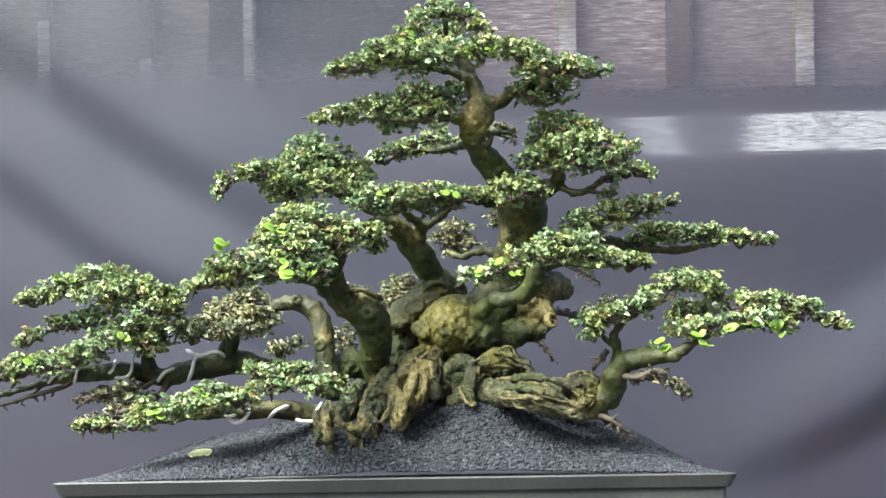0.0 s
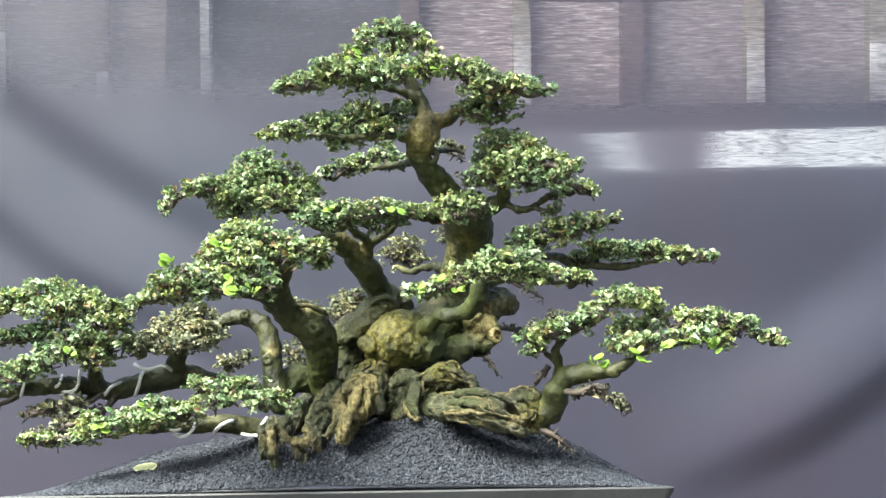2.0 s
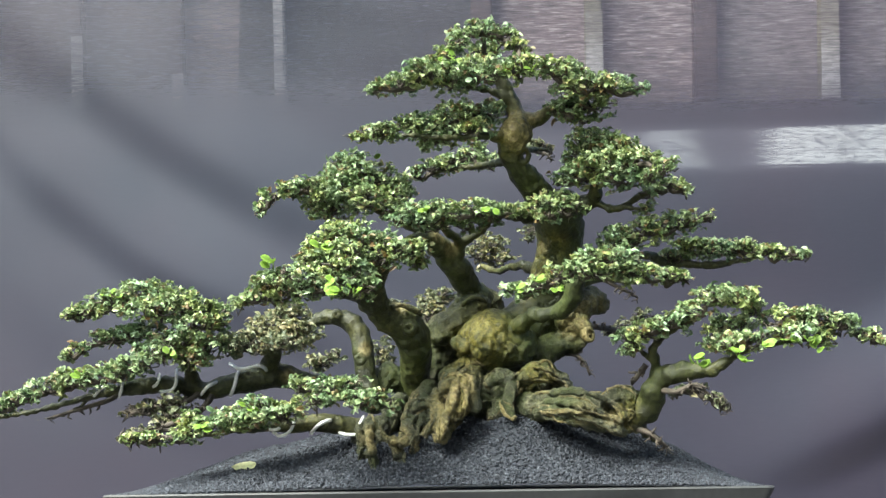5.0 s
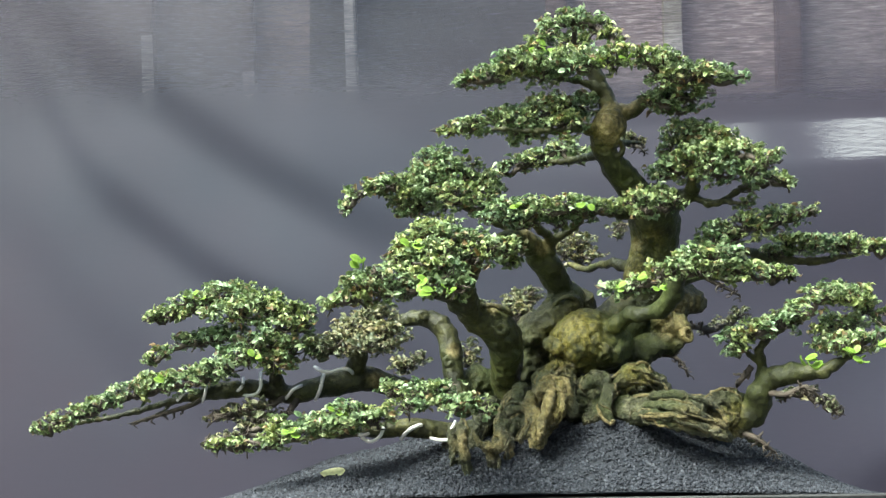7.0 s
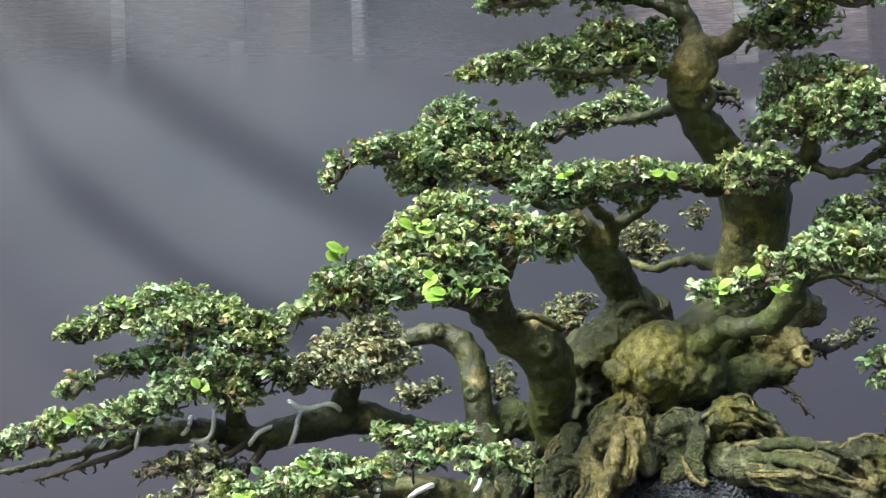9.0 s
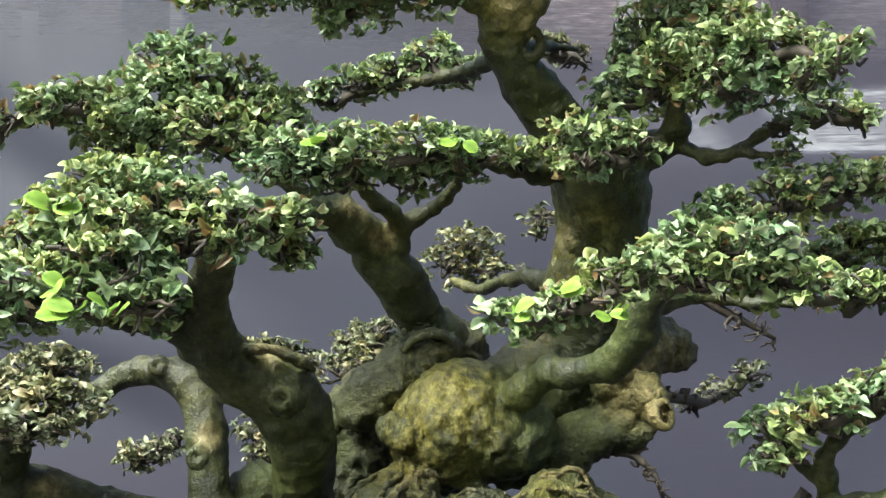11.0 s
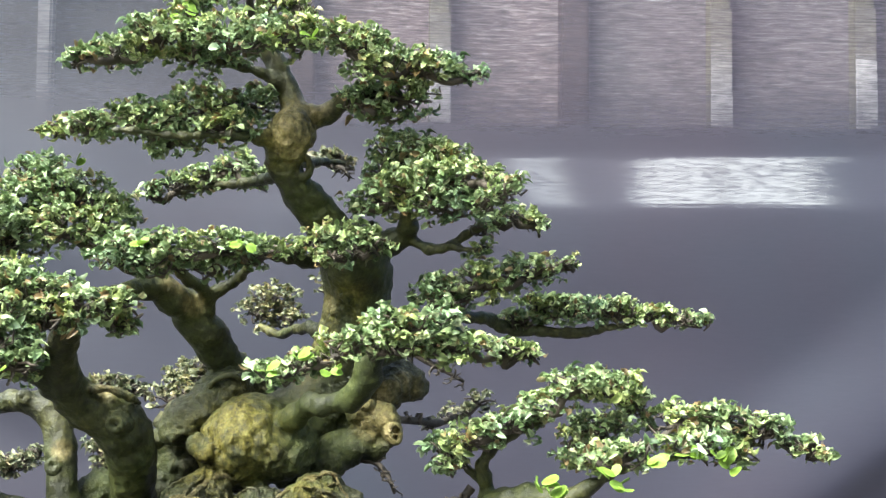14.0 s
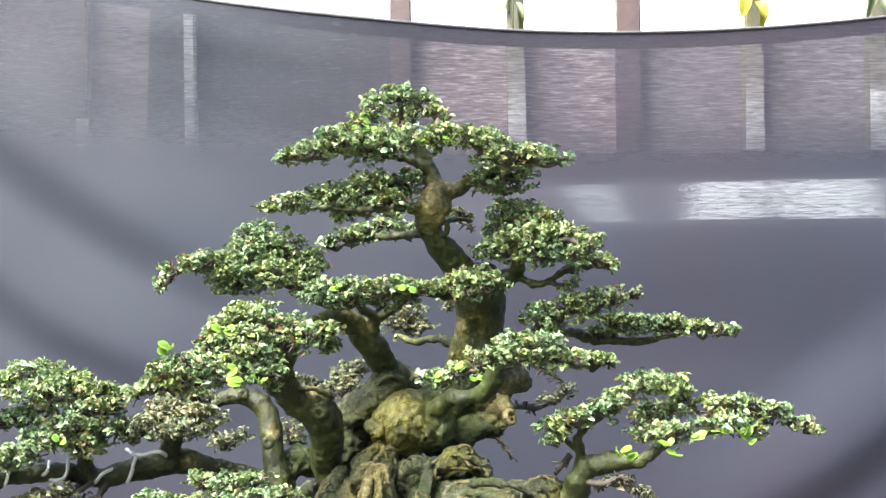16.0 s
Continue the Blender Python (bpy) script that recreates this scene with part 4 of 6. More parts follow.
limb("root", [(0.0603, 1.5272, 1.0970, 0.0165), (0.0853, 1.4881, 1.0878, 0.0114), (0.1179, 1.4784, 1.0849, 0.0100), (0.1444, 1.4800, 1.0753, 0.0093), (0.1696, 1.4721, 1.0615, 0.0066)], 0.008)
limb("root", [(0.1022, 1.5370, 1.0983, 0.0104), (0.1350, 1.5167, 1.0981, 0.0095), (0.1679, 1.5067, 1.0970, 0.0108), (0.1788, 1.4895, 1.0786, 0.0100), (0.1972, 1.4831, 1.0562, 0.0066), (0.2136, 1.4847, 1.0461, 0.0033)], 0.008)
limb("root", [(-0.0648, 1.5662, 1.1081, 0.0240), (-0.0776, 1.5384, 1.0928, 0.0180), (-0.0899, 1.5116, 1.0714, 0.0115), (-0.0924, 1.4954, 1.0476, 0.0067)], 0.008)
limb("root", [(-0.1002, 1.5674, 1.1017, 0.0170), (-0.1142, 1.5300, 1.0823, 0.0120), (-0.1232, 1.5160, 1.0583, 0.0095), (-0.1294, 1.5100, 1.0350, 0.0070)], 0.008)
limb("root", [(-0.1116, 1.5307, 1.0793, 0.0110), (-0.1452, 1.5270, 1.0645, 0.0120), (-0.1547, 1.5230, 1.0423, 0.0110), (-0.1516, 1.5250, 1.0256, 0.0080)], 0.008)
limb("root", [(-0.0642, 1.5485, 1.0932, 0.0153), (-0.0700, 1.5206, 1.0782, 0.0089), (-0.0827, 1.5033, 1.0610, 0.0061), (-0.1038, 1.4960, 1.0445, 0.0053), (-0.1153, 1.4881, 1.0314, 0.0040)], 0.006)
limb("root", [(-0.0302, 1.5887, 1.0947, 0.0157), (0.0487, 1.6112, 1.0803, 0.0173), (0.1179, 1.5709, 1.0776, 0.0141), (0.1629, 1.5318, 1.0684, 0.0110)], 0.008)
knot((-0.0885, 1.5090, 1.1900, 0.0048), 0.0032, 0.9)
knot([(-0.1875, 1.6242, 1.2231, 0.0044)][0], 0.0032)
limb("knot", [(-0.0210, 1.5840, 1.2270, 0.0022), (-0.0150, 1.5820, 1.2340, 0.0030), (-0.0040, 1.5830, 1.2375, 0.0032), (0.0060, 1.5860, 1.2350, 0.0030), (0.0110, 1.5900, 1.2280, 0.0022)], 0.003)
knot([(-0.1565, 1.6102, 1.1614, 0.0044)][0], 0.0032, 1.2)
knot([(0.1396, 1.5650, 1.1842, 0.0046)][0], 0.0032, 1.6)
knot([(0.0597, 1.5229, 1.4105, 0.0064)][0], 0.0035, 1.4)

LICHEN = [(0.0880, 1.5600, 1.2950, 0.0200), (0.0830, 1.5600, 1.2650, 0.0190), (0.0480, 1.5000, 1.4330, 0.0240), (-0.0309, 1.4571, 1.0932, 0.0144), (0.0639, 1.5107, 1.1348, 0.0150), (0.1745, 1.4770, 1.0926, 0.0106), (-0.0110, 1.5457, 1.1688, 0.0336), (0.0103, 1.5422, 1.1892, 0.0336), (-0.0386, 1.4982, 1.0902, 0.0202), (0.0716, 1.5315, 1.1315, 0.0207), (0.0486, 1.4911, 1.4310, 0.0153), (0.0977, 1.5542, 1.2969, 0.0186), (0.1643, 1.4798, 1.0763, 0.0159), (0.1264, 1.5901, 1.2039, 0.0202), (-0.1043, 1.4741, 1.0539, 0.0132), (-0.0279, 1.4837, 1.1159, 0.0174), (-0.0447, 1.4719, 1.0660, 0.0145)]
# Algae green; the first two spots also paint shade on the burl's belly.
ALGAE_SHADE = [(0.0700, 1.5750, 1.1600, 0.0300), (0.1000, 1.5780, 1.1700, 0.0220), (0.1150, 1.5700, 1.2800, 0.0200), (0.1171, 1.5727, 1.3073, 0.0434), (0.0604, 1.5606, 1.3794, 0.0325), (-0.0857, 1.5668, 1.1649, 0.0425), (0.0632, 1.5668, 1.1627, 0.0496), (0.0328, 1.5272, 1.0975, 0.0412), (-0.1197, 1.6429, 1.1356, 0.0444), (0.2020, 1.4525, 1.1169, 0.0393), (0.1165, 1.4944, 1.2302, 0.0409), (0.0797, 1.5083, 1.0890, 0.0407), (-0.0565, 1.5751, 1.2957, 0.0434)]
# Tan bark; spots at z 1.299 and 1.313 paint light on the middle limb.
TAN = [(-0.0480, 1.4620, 1.0640, 0.0160), (-0.0300, 1.4700, 1.1080, 0.0180), (-0.0360, 1.5700, 1.2990, 0.0090), (-0.0500, 1.5500, 1.3130, 0.0090), (-0.0960, 1.5100, 1.2190, 0.0080), (-0.1330, 1.4550, 1.0550, 0.0140), (-0.1000, 1.4550, 1.0560, 0.0120), (-0.0382, 1.4870, 1.0963, 0.0214), (-0.0467, 1.4722, 1.0641, 0.0119), (-0.0243, 1.4731, 1.1184, 0.0146), (0.1212, 1.5706, 1.1994, 0.0157), (0.1380, 1.5627, 1.1861, 0.0113), (0.0488, 1.4893, 1.4413, 0.0181), (0.0669, 1.4961, 1.4611, 0.0126), (0.0520, 1.4922, 1.4241, 0.0139), (-0.0846, 1.4757, 1.0438, 0.0092), (0.1163, 1.4585, 1.0826, 0.0131), (0.0820, 1.5600, 1.3000, 0.0090), (-0.2458, 1.5816, 1.1401, 0.0100), (-0.1362, 1.4626, 1.0625, 0.0079), (-0.1036, 1.4651, 1.0471, 0.0085), (-0.1496, 1.6058, 1.1755, 0.0080), (0.1490, 1.4596, 1.0757, 0.0105), (0.1535, 1.6150, 1.2361, 0.0147), (0.1319, 1.6072, 1.2228, 0.0132)]
CARVES = [(-0.0970, 1.5110, 1.2125, 0.0046), (-0.0890, 1.5130, 1.2105, 0.0046), (-0.0810, 1.5180, 1.2090, 0.0036), (-0.0340, 1.6000, 1.1750, 0.0090), (-0.0310, 1.5970, 1.1580, 0.0090), (-0.1851, 1.6033, 1.2204, 0.0036), (-0.1549, 1.5932, 1.1598, 0.0036), (0.0590, 1.5054, 1.4060, 0.0042), (0.1404, 1.5655, 1.1871, 0.0043), (0.1404, 1.5664, 1.1822, 0.0043), (0.1385, 1.5770, 1.1855, 0.0043), (-0.0885, 1.5060, 1.1900, 0.0042)]


def grow_wood(res=0.0023):
    """Fuses all limbs into one skin (a distance field and its surface), then parts it limb by limb."""
    paths = [(n, spline([(x, y, z, {"branch": 0.79, "trunk": 0.77, "root": 0.76}.get(n, 0.84) * w * (0.78 if n == "branch" and w < 0.0095 else 1.0)) for x, y, z, w in r], 0.012), (max(k, 0.0085) if k > 0.003 else 0.0045) if n == "root" else k) for n, r, k in WOOD]
    rng = np.random.default_rng(17)
    for n, p, _ in paths:
        if n == "branch" and not (p[0, 0] < -0.09 and p[0, 2] < 1.13):
            for i in range(1, len(p) - 1):
                q = p[i, :3] * 46
                p[i, :3] += 0.50 * p[i, 3] * np.array([noise.noise(Vector(q + k * 9.7)) for k in range(3)])
                p[i, 3] *= 1 + (0.38 if p[i, 3] < 0.010 else 0.20) * noise.noise(Vector(q * 1.6 + 40))
    ridges = []
    for n, p, k in paths:
        if p[:, 3].max() < 0.011:
            continue
        for _ in range({"root": 10, "trunk": 8, "burl": 7, "knot": 0}.get(n, 4)):
            # muscle-like strands that wind along the wood
            a0, twist = rng.uniform(0, 6.283), rng.uniform(-9, 9)
            i0 = rng.integers(0, max(1, len(p) // 3))
            i1 = rng.integers(max(i0 + 3, 2 * len(p) // 3), len(p) + 1) if len(p) > i0 + 3 else len(p)
            rows = []
            for i in range(i0, min(i1, len(p))):
                d = p[min(i + 1, len(p) - 1), :3] - p[max(i - 1, 0), :3]
                d = d / max(np.linalg.norm(d), 1e-9)
                u = np.cross(d, (0.2, 0.95, 0.1))
                u /= max(np.linalg.norm(u), 1e-9)
                v = np.cross(d, u)
                a = a0 + twist * i * 0.012 + 0.5 * math.sin(i * 0.9 + a0)
                r = p[i, 3]
                thick = r * rng.uniform(0.17, 0.36)
                c = p[i, :3] + (u * math.cos(a) + v * math.sin(a)) * (r * 0.98 - thick * 0.60)
                rows.append((*c, thick))
            if len(rows) > 2:
                ridges.append((n, np.array(rows), 0.0025))
        if n in ("root", "burl") or p[:, 3].max() > 0.03:
            for _ in range(9):
                i = rng.integers(len(p))
                d = rng.normal(size=3)
                d /= np.linalg.norm(d)
                r = p[i, 3] * rng.uniform(0.2, 0.38)
                c = p[i, :3] + d * (p[i, 3] - r * 0.35)
                ridges.append((n, np.array([(*c, r), (*(c + rng.normal(size=3) * r * 0.8), r * 0.8)]), 0.004))
    base_count = len(paths)
    owners = list(range(base_count))
    for n, p, k in ridges:
        near = [np.min(np.linalg.norm(q[:, :3] - p[0, :3], axis=1) - q[:, 3]) for _, q, _ in paths[:base_count]]
        owners.append(int(np.argmin(near)))
    paths = paths + ridges
    allp = np.concatenate([p for _, p, _ in paths])
    lo = (allp[:, :3] - allp[:, 3:4]).min(0) - 0.02
    hi = (allp[:, :3] + allp[:, 3:4]).max(0) + 0.02
    size = np.ceil((hi - lo) / res).astype(int) + 1
    field = np.full(size, 0.05, np.float32)
    owner = np.zeros(size, np.uint8)
    best = np.full(size, 9.0, np.float32)
    for idx, (_, p, k) in enumerate(paths):
        for a, b in zip(p[:-1], p[1:]):
            rr = max(a[3], b[3]) + 0.020
            i0 = np.maximum(((np.minimum(a[:3], b[:3]) - rr - lo) / res).astype(int), 0)
            i1 = np.minimum(((np.maximum(a[:3], b[:3]) + rr - lo) / res).astype(int) + 2, size)
            sl = tuple(slice(s, e) for s, e in zip(i0, i1))
            g = np.meshgrid(*[lo[d] + res * np.arange(i0[d], i1[d], dtype=np.float32) for d in range(3)], indexing="ij", sparse=True)
            ab = b[:3] - a[:3]
            den = max(float(ab @ ab), 1e-12)
            t = np.clip(((g[0] - a[0]) * ab[0] + (g[1] - a[1]) * ab[1] + (g[2] - a[2]) * ab[2]) / den, 0, 1)
            d = np.sqrt((g[0] - a[0] - t * ab[0]) ** 2 + (g[1] - a[1] - t * ab[1]) ** 2 + (g[2] - a[2] - t * ab[2]) ** 2) - (a[3] + t * (b[3] - a[3]))
            d = d.astype(np.float32)
            near = d < best[sl]
            owner[sl][near] = owners[idx]
            best[sl][near] = d[near]
            f = field[sl]
            h = np.clip(0.5 + 0.5 * (f - d) / k, 0, 1)
            same = np.minimum(f, d)
            field[sl] = np.where(np.abs(f - d) < k, f * (1 - h) + d * h - k * h * (1 - h) * 0.6, same)
    for x, y, z, r in CARVES:
        i0 = np.maximum(((np.array((x, y, z)) - r - lo) / res).astype(int) - 1, 0)
        i1 = np.minimum(((np.array((x, y, z)) + r - lo) / res).astype(int) + 2, size)
        sl = tuple(slice(s, e) for s, e in zip(i0, i1))
        g = np.meshgrid(*[lo[d] + res * np.arange(i0[d], i1[d]) for d in range(3)], indexing="ij", sparse=True)
        field[sl] = np.maximum(field[sl], r - np.sqrt((g[0] - x) ** 2 + (g[1] - y) ** 2 + (g[2] - z) ** 2))
    inside = field < 0
    cells = np.zeros(size - 1, np.int8)
    for dx in (0, 1):
        for dy in (0, 1):
            for dz in (0, 1):
                cells += inside[dx:size[0] - 1 + dx, dy:size[1] - 1 + dy, dz:size[2] - 1 + dz]
    act = np.argwhere((cells > 0) & (cells < 8))
    index = np.full(size - 1, -1, np.int32)
    index[tuple(act.T)] = np.arange(len(act))
    acc, cnt = np.zeros((len(act), 3)), np.zeros((len(act), 1))
    corners = [(x, y, z) for x in (0, 1) for y in (0, 1) for z in (0, 1)]
    for i, c in enumerate(corners):
        for e in corners[i + 1:]:
            if sum(abs(p - q) for p, q in zip(c, e)) != 1:
                continue
            f0 = field[tuple((act + c).T)]
            f1 = field[tuple((act + e).T)]
            cross = (f0 < 0) != (f1 < 0)
            t = np.where(cross, f0 / np.where(f0 == f1, 1, f0 - f1), 0)[:, None]
            pt = np.array(c) + t * (np.array(e) - np.array(c))
            acc += np.where(cross[:, None], pt, 0)
            cnt += cross[:, None]
    verts = lo + res * (act + acc / np.maximum(cnt, 1))
    own = owner[tuple(act.T)]
    quads = []
    for ax in range(3):
        u, v = (ax + 1) % 3, (ax + 2) % 3
        a = [slice(None)] * 3
        b = [slice(None)] * 3
        a[ax], b[ax] = slice(0, -1), slice(1, None)
        change = np.argwhere(inside[tuple(a)] != inside[tuple(b)])
        ok = (change[:, u] > 0) & (change[:, v] > 0) & (change[:, u] < size[u] - 1) & (change[:, v] < size[v] - 1)
        change = change[ok]
        flip = inside[tuple(change.T)]
        du, dv = np.eye(3, dtype=int)[u], np.eye(3, dtype=int)[v]
        q = np.stack([index[tuple((change - du - dv).T)], index[tuple((change - dv).T)], index[tuple(change.T)], index[tuple((change - du).T)]], 1)
        q[~flip] = q[~flip][:, ::-1]
        quads.append(q)
    quads = np.concatenate(quads)
    # normals, then knots, ridges and hollows
    nrm = np.zeros_like(verts)
    fn = np.cross(verts[quads[:, 2]] - verts[quads[:, 0]], verts[quads[:, 3]] - verts[quads[:, 1]])
    for k in range(4):
        np.add.at(nrm, quads[:, k], fn)
    nrm /= np.maximum(np.linalg.norm(nrm, axis=1, keepdims=True), 1e-12)
    rough = np.array([{"root": 1.6, "burl": 1.15}.get(paths[o][0], 0.62) for o in range(len(paths))])
    amp = rough[own]
    thick = np.clip(np.array([p[:, 3].max() for _, p, _ in paths])[own] / 0.02, 0.25, 1.0)
    thick = np.where(amp > 1.0, np.maximum(thick, 0.55), thick)
    bump = np.array([0.0042 * noise.noise(Vector(v * 40)) + 0.0040 * (0.35 - abs(noise.noise(Vector(v * 75)))) + 0.0020 * noise.noise(Vector(v * 170)) for v in verts])
    fine = np.array([0.0030 * (0.3 - abs(noise.noise(Vector((v[0] * 120, v[1] * 120, v[2] * 150))))) for v in verts])
    bump = bump + fine * np.where(amp > 1.0, 0.9, 0.35)
    verts = verts + nrm * (bump * amp * thick)[:, None]
    lichen = np.zeros(len(verts))
    for x, y, z, r in LICHEN:
        lichen = np.maximum(lichen, np.clip(1.5 - np.linalg.norm((verts - (x, y, z)) * (1, 0.4, 1), axis=1) / r, 0, 1))
    crust = np.array([0.0052 * (0.30 - abs(noise.noise(Vector(v * 95)))) + 0.0030 * (0.28 - abs(noise.noise(Vector(v * 210)))) if k > 0 else 0.0 for v, k in zip(verts, lichen)])
    verts = verts + nrm * (crust * lichen)[:, None]
    algae_shade = np.zeros(len(verts))
    for x, y, z, r in ALGAE_SHADE:
        algae_shade = np.maximum(algae_shade, np.clip(1.5 - np.linalg.norm((verts - (x, y, z)) * (1, 0.4, 1), axis=1) / r, 0, 1))
    tan = np.zeros(len(verts))
    for x, y, z, r in TAN:
        tan = np.maximum(tan, np.clip(1.5 - np.linalg.norm((verts - (x, y, z)) * (1, 0.4, 1), axis=1) / r, 0, 1))
    lowest = own[quads].min(1)
    # stray flakes go to the limb that they sit on
    for idx in range(base_count):
        mine = np.flatnonzero(lowest == idx)
        if not len(mine):
            continue
        used, inv = np.unique(quads[mine], return_inverse=True)
        inv = inv.reshape(-1, 4)
        tag = np.arange(len(used))
        while True:
            low = tag[inv].min(1)
            nxt = tag.copy()
            for k in range(4):
                np.minimum.at(nxt, inv[:, k], low)
            nxt = nxt[nxt]
            if (nxt == tag).all():
                break
            tag = nxt
        pieces = tag[inv[:, 0]]
        names, counts = np.unique(pieces, return_counts=True)
        for piece in names[counts < counts.max()]:
            ragged = mine[pieces == piece]
            around = lowest[np.isin(quads, quads[ragged]).any(1)]
            around = around[around != idx]
            if len(around):
                lowest[ragged] = np.bincount(around).argmax()
    for idx, (name, _, _) in enumerate(paths[:base_count]):
        f = quads[lowest == idx]
        if not len(f):
            continue
        used, inv = np.unique(f, return_inverse=True)
        ob = mesh_object(name, verts[used].tolist(), inv.reshape(f.shape).tolist(), BARK, TREE)
        for key, val in (("lichen", lichen), ("algae_shade", algae_shade), ("tan", tan), ("coarse", np.where(amp > 1.3, 1.0, np.where(amp > 1.0, 0.3, 0.0)))):
            at = ob.data.attributes.new(key, "FLOAT", "POINT")
            at.data.foreach_set("value", val[used].astype(np.float32))
    return paths, verts, nrm, own, amp, lichen


def root_fibres(paths, verts, nrm, own, amp, lichen, count=150):
    """Thin, dry strands that run along the old roots, half sunk into them."""
    rng = np.random.default_rng(44)
    front = (amp > 1.3) & (verts[:, 1] < 1.56) & (nrm[:, 1] < 0.3)
    v, n, o, lich = verts[front], nrm[front], own[front], lichen[front]
    for _ in range(count):
        i = rng.integers(len(v))
        side, thick, pale = rng.choice((-1.0, 1.0), p=(0.25, 0.75)), rng.uniform(0.0011, 0.0028), rng.uniform(0, 1) ** 1.5
        steps, rows, gold = rng.integers(7, 24), [], []
        at, heading = v[i].copy(), None
        for k in range(steps):
            p = paths[o[i]][1]
            j = min(int(np.argmin(np.linalg.norm(p[:, :3] - at, axis=1))), len(p) - 2)
            d = (p[j + 1, :3] - p[j, :3]) * side
            d = d / max(np.linalg.norm(d), 1e-9) + rng.normal(size=3) * 0.45 + (0, 0, -0.25)
            d = d - n[i] * (d @ n[i])
            d /= max(np.linalg.norm(d), 1e-9)
            heading = d if heading is None else heading * 0.6 + d * 0.4
            w = thick * min(1.0, 0.35 + 0.3 * k, 0.35 + 0.3 * (steps - 1 - k)) * rng.uniform(0.8, 1.2)
            rows.append((*(v[i] * 0.5 + at * 0.5 + n[i] * w * 0.35), w))
            gold.append(lich[i])
            at = at + heading * 0.0042
            i = int(np.argmin(((v - at) ** 2).sum(1)))
            if np.linalg.norm(v[i] - at) > 0.007:
                break
            at = at * 0.35 + v[i] * 0.65
        if len(rows) > 4:
            ob = mesh_object("root_fibre", *tube(rows, 5), BARK, TREE)
            for key, val in (("lichen", np.repeat(gold, 5)), ("tan", np.full(5 * len(rows), pale)), ("coarse", np.ones(5 * len(rows)))):
                a = ob.data.attributes.new(key, "FLOAT", "POINT")
                a.data.foreach_set("value", val.astype(np.float32))


root_fibres(*grow_wood())

# ---------------------------------------------------------------- the bonsai: foliage
def foliage_pad(clumps, seed, mat=None, density=1.0, size=0.0062, twigs=1.0, under=1.4):
    """One layered pad: clumps are rows of x, y, z, half-width, half-height. Leaves sit in rosettes on short twigs."""
    rng = np.random.default_rng(seed)
    cs, ds, us, ls = [], [], [], []
    tv, tf = [], []
    arr = np.array(clumps)
    mid = arr[:, :3].mean(0)
    for n_c, (x, y, z, rw, rh) in enumerate(clumps):
        z, rh = z - 0.15 * rh, rh * 1.14
        rd = min(max(rw * 0.95, 0.016), 0.05)
        count = int(density * (rw * rd * 3.6 + rw * rh * 2.6 + rd * rh * 2.0) / (size * size) * 1.16)
        count = max(count, 10)
        for _ in range(count):
            # rosette at a place on or in the upper shell, uneven
            v = rng.normal(size=3)
            v /= np.linalg.norm(v)
            if v[2] < -0.45 and rng.random() < 0.5:
                v[2] = -v[2] * 0.6
            rad = rng.uniform(0.62, 1.06) if rng.random() < 0.8 else rng.uniform(0.2, 0.7)
            lump = 1 + 0.28 * noise.noise(Vector((x * 40 + v[0] * 2.2, y * 40 + v[1] * 2.2, z * 40 + v[2] * 2.2)))
            c = np.array((x, y, z)) + v * (rw, rd, rh * (1.0 if v[2] > 0 else under)) * rad * lump
            if noise.noise(Vector(c * 85)) < -0.12:
                continue
            out = v * (1 / rw, 1 / rd, 1 / rh)
            out /= np.linalg.norm(out)
            turn = rng.uniform(0, 6.283)
            for leaf in range(rng.integers(4, 7)):
                a = turn + leaf * 1.3 + rng.uniform(-0.5, 0.5)
                flat = np.array((math.cos(a), math.sin(a), rng.uniform(-0.45, 0.55)))
                d = flat + out * rng.uniform(-0.1, 0.7)
                d /= np.linalg.norm(d)
                up = np.array((0, -0.15, 0.9)) + out * 0.6 + rng.normal(size=3) * 0.75
                cs.append(c), ds.append(d), us.append(up), ls.append(size * (rng.uniform(0.5, 1.2) if rng.random() < 0.85 else rng.uniform(1.2, 1.75)))
        # twigs that carry the clump
        root = np.array((x, y, z - rh * 0.5))
        for _ in range(int(twigs * (7 + 150 * rw))):
            a = rng.uniform(0, 6.283)
            r = rng.uniform(0.4, 1.0)
            tip = np.array((x + rw * r * math.cos(a), y + rd * r * math.sin(a), z + rh * rng.uniform(-0.5, 0.4)))
            bend = (root + tip) / 2 + rng.normal(size=3) * 0.004 - (0, 0, rh * 0.08)
            rows = [(*root, 0.0014), (*((root + bend) / 2 + rng.normal(size=3) * 0.003), 0.0012), (*bend, 0.0011), (*((tip + bend) / 2 + rng.normal(size=3) * 0.004), 0.0009), (*tip, 0.0007), (*(tip + rng.normal(size=3) * 0.0015), 0.0005)]
            tube(rows, 4, tv, tf)
        # a stouter stem to the neighbouring clump
        if n_c:
            before = arr[:n_c, :3]
            k = int(np.argmin(np.linalg.norm(before - (x, y, z), axis=1)))
            other = before[k] - (0, 0, arr[k, 4] * 0.7)
            tube(spline([(*other, 0.0042), *[(*(other * (1 - f) + root * f + rng.normal(size=3) * 0.004), 0.0042 - 0.0012 * f) for f in (0.33, 0.66)], (*root, 0.0028)], 0.006), 5, tv, tf)
    v, f = leaf_cloud(cs, ds, us, ls, rng)
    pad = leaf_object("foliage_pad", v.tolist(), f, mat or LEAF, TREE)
    pad["kind"] = "stuff"
    mesh_object("twig_growth", tv, tf, TWIG, pad)["kind"] = "stuff"
    return pad


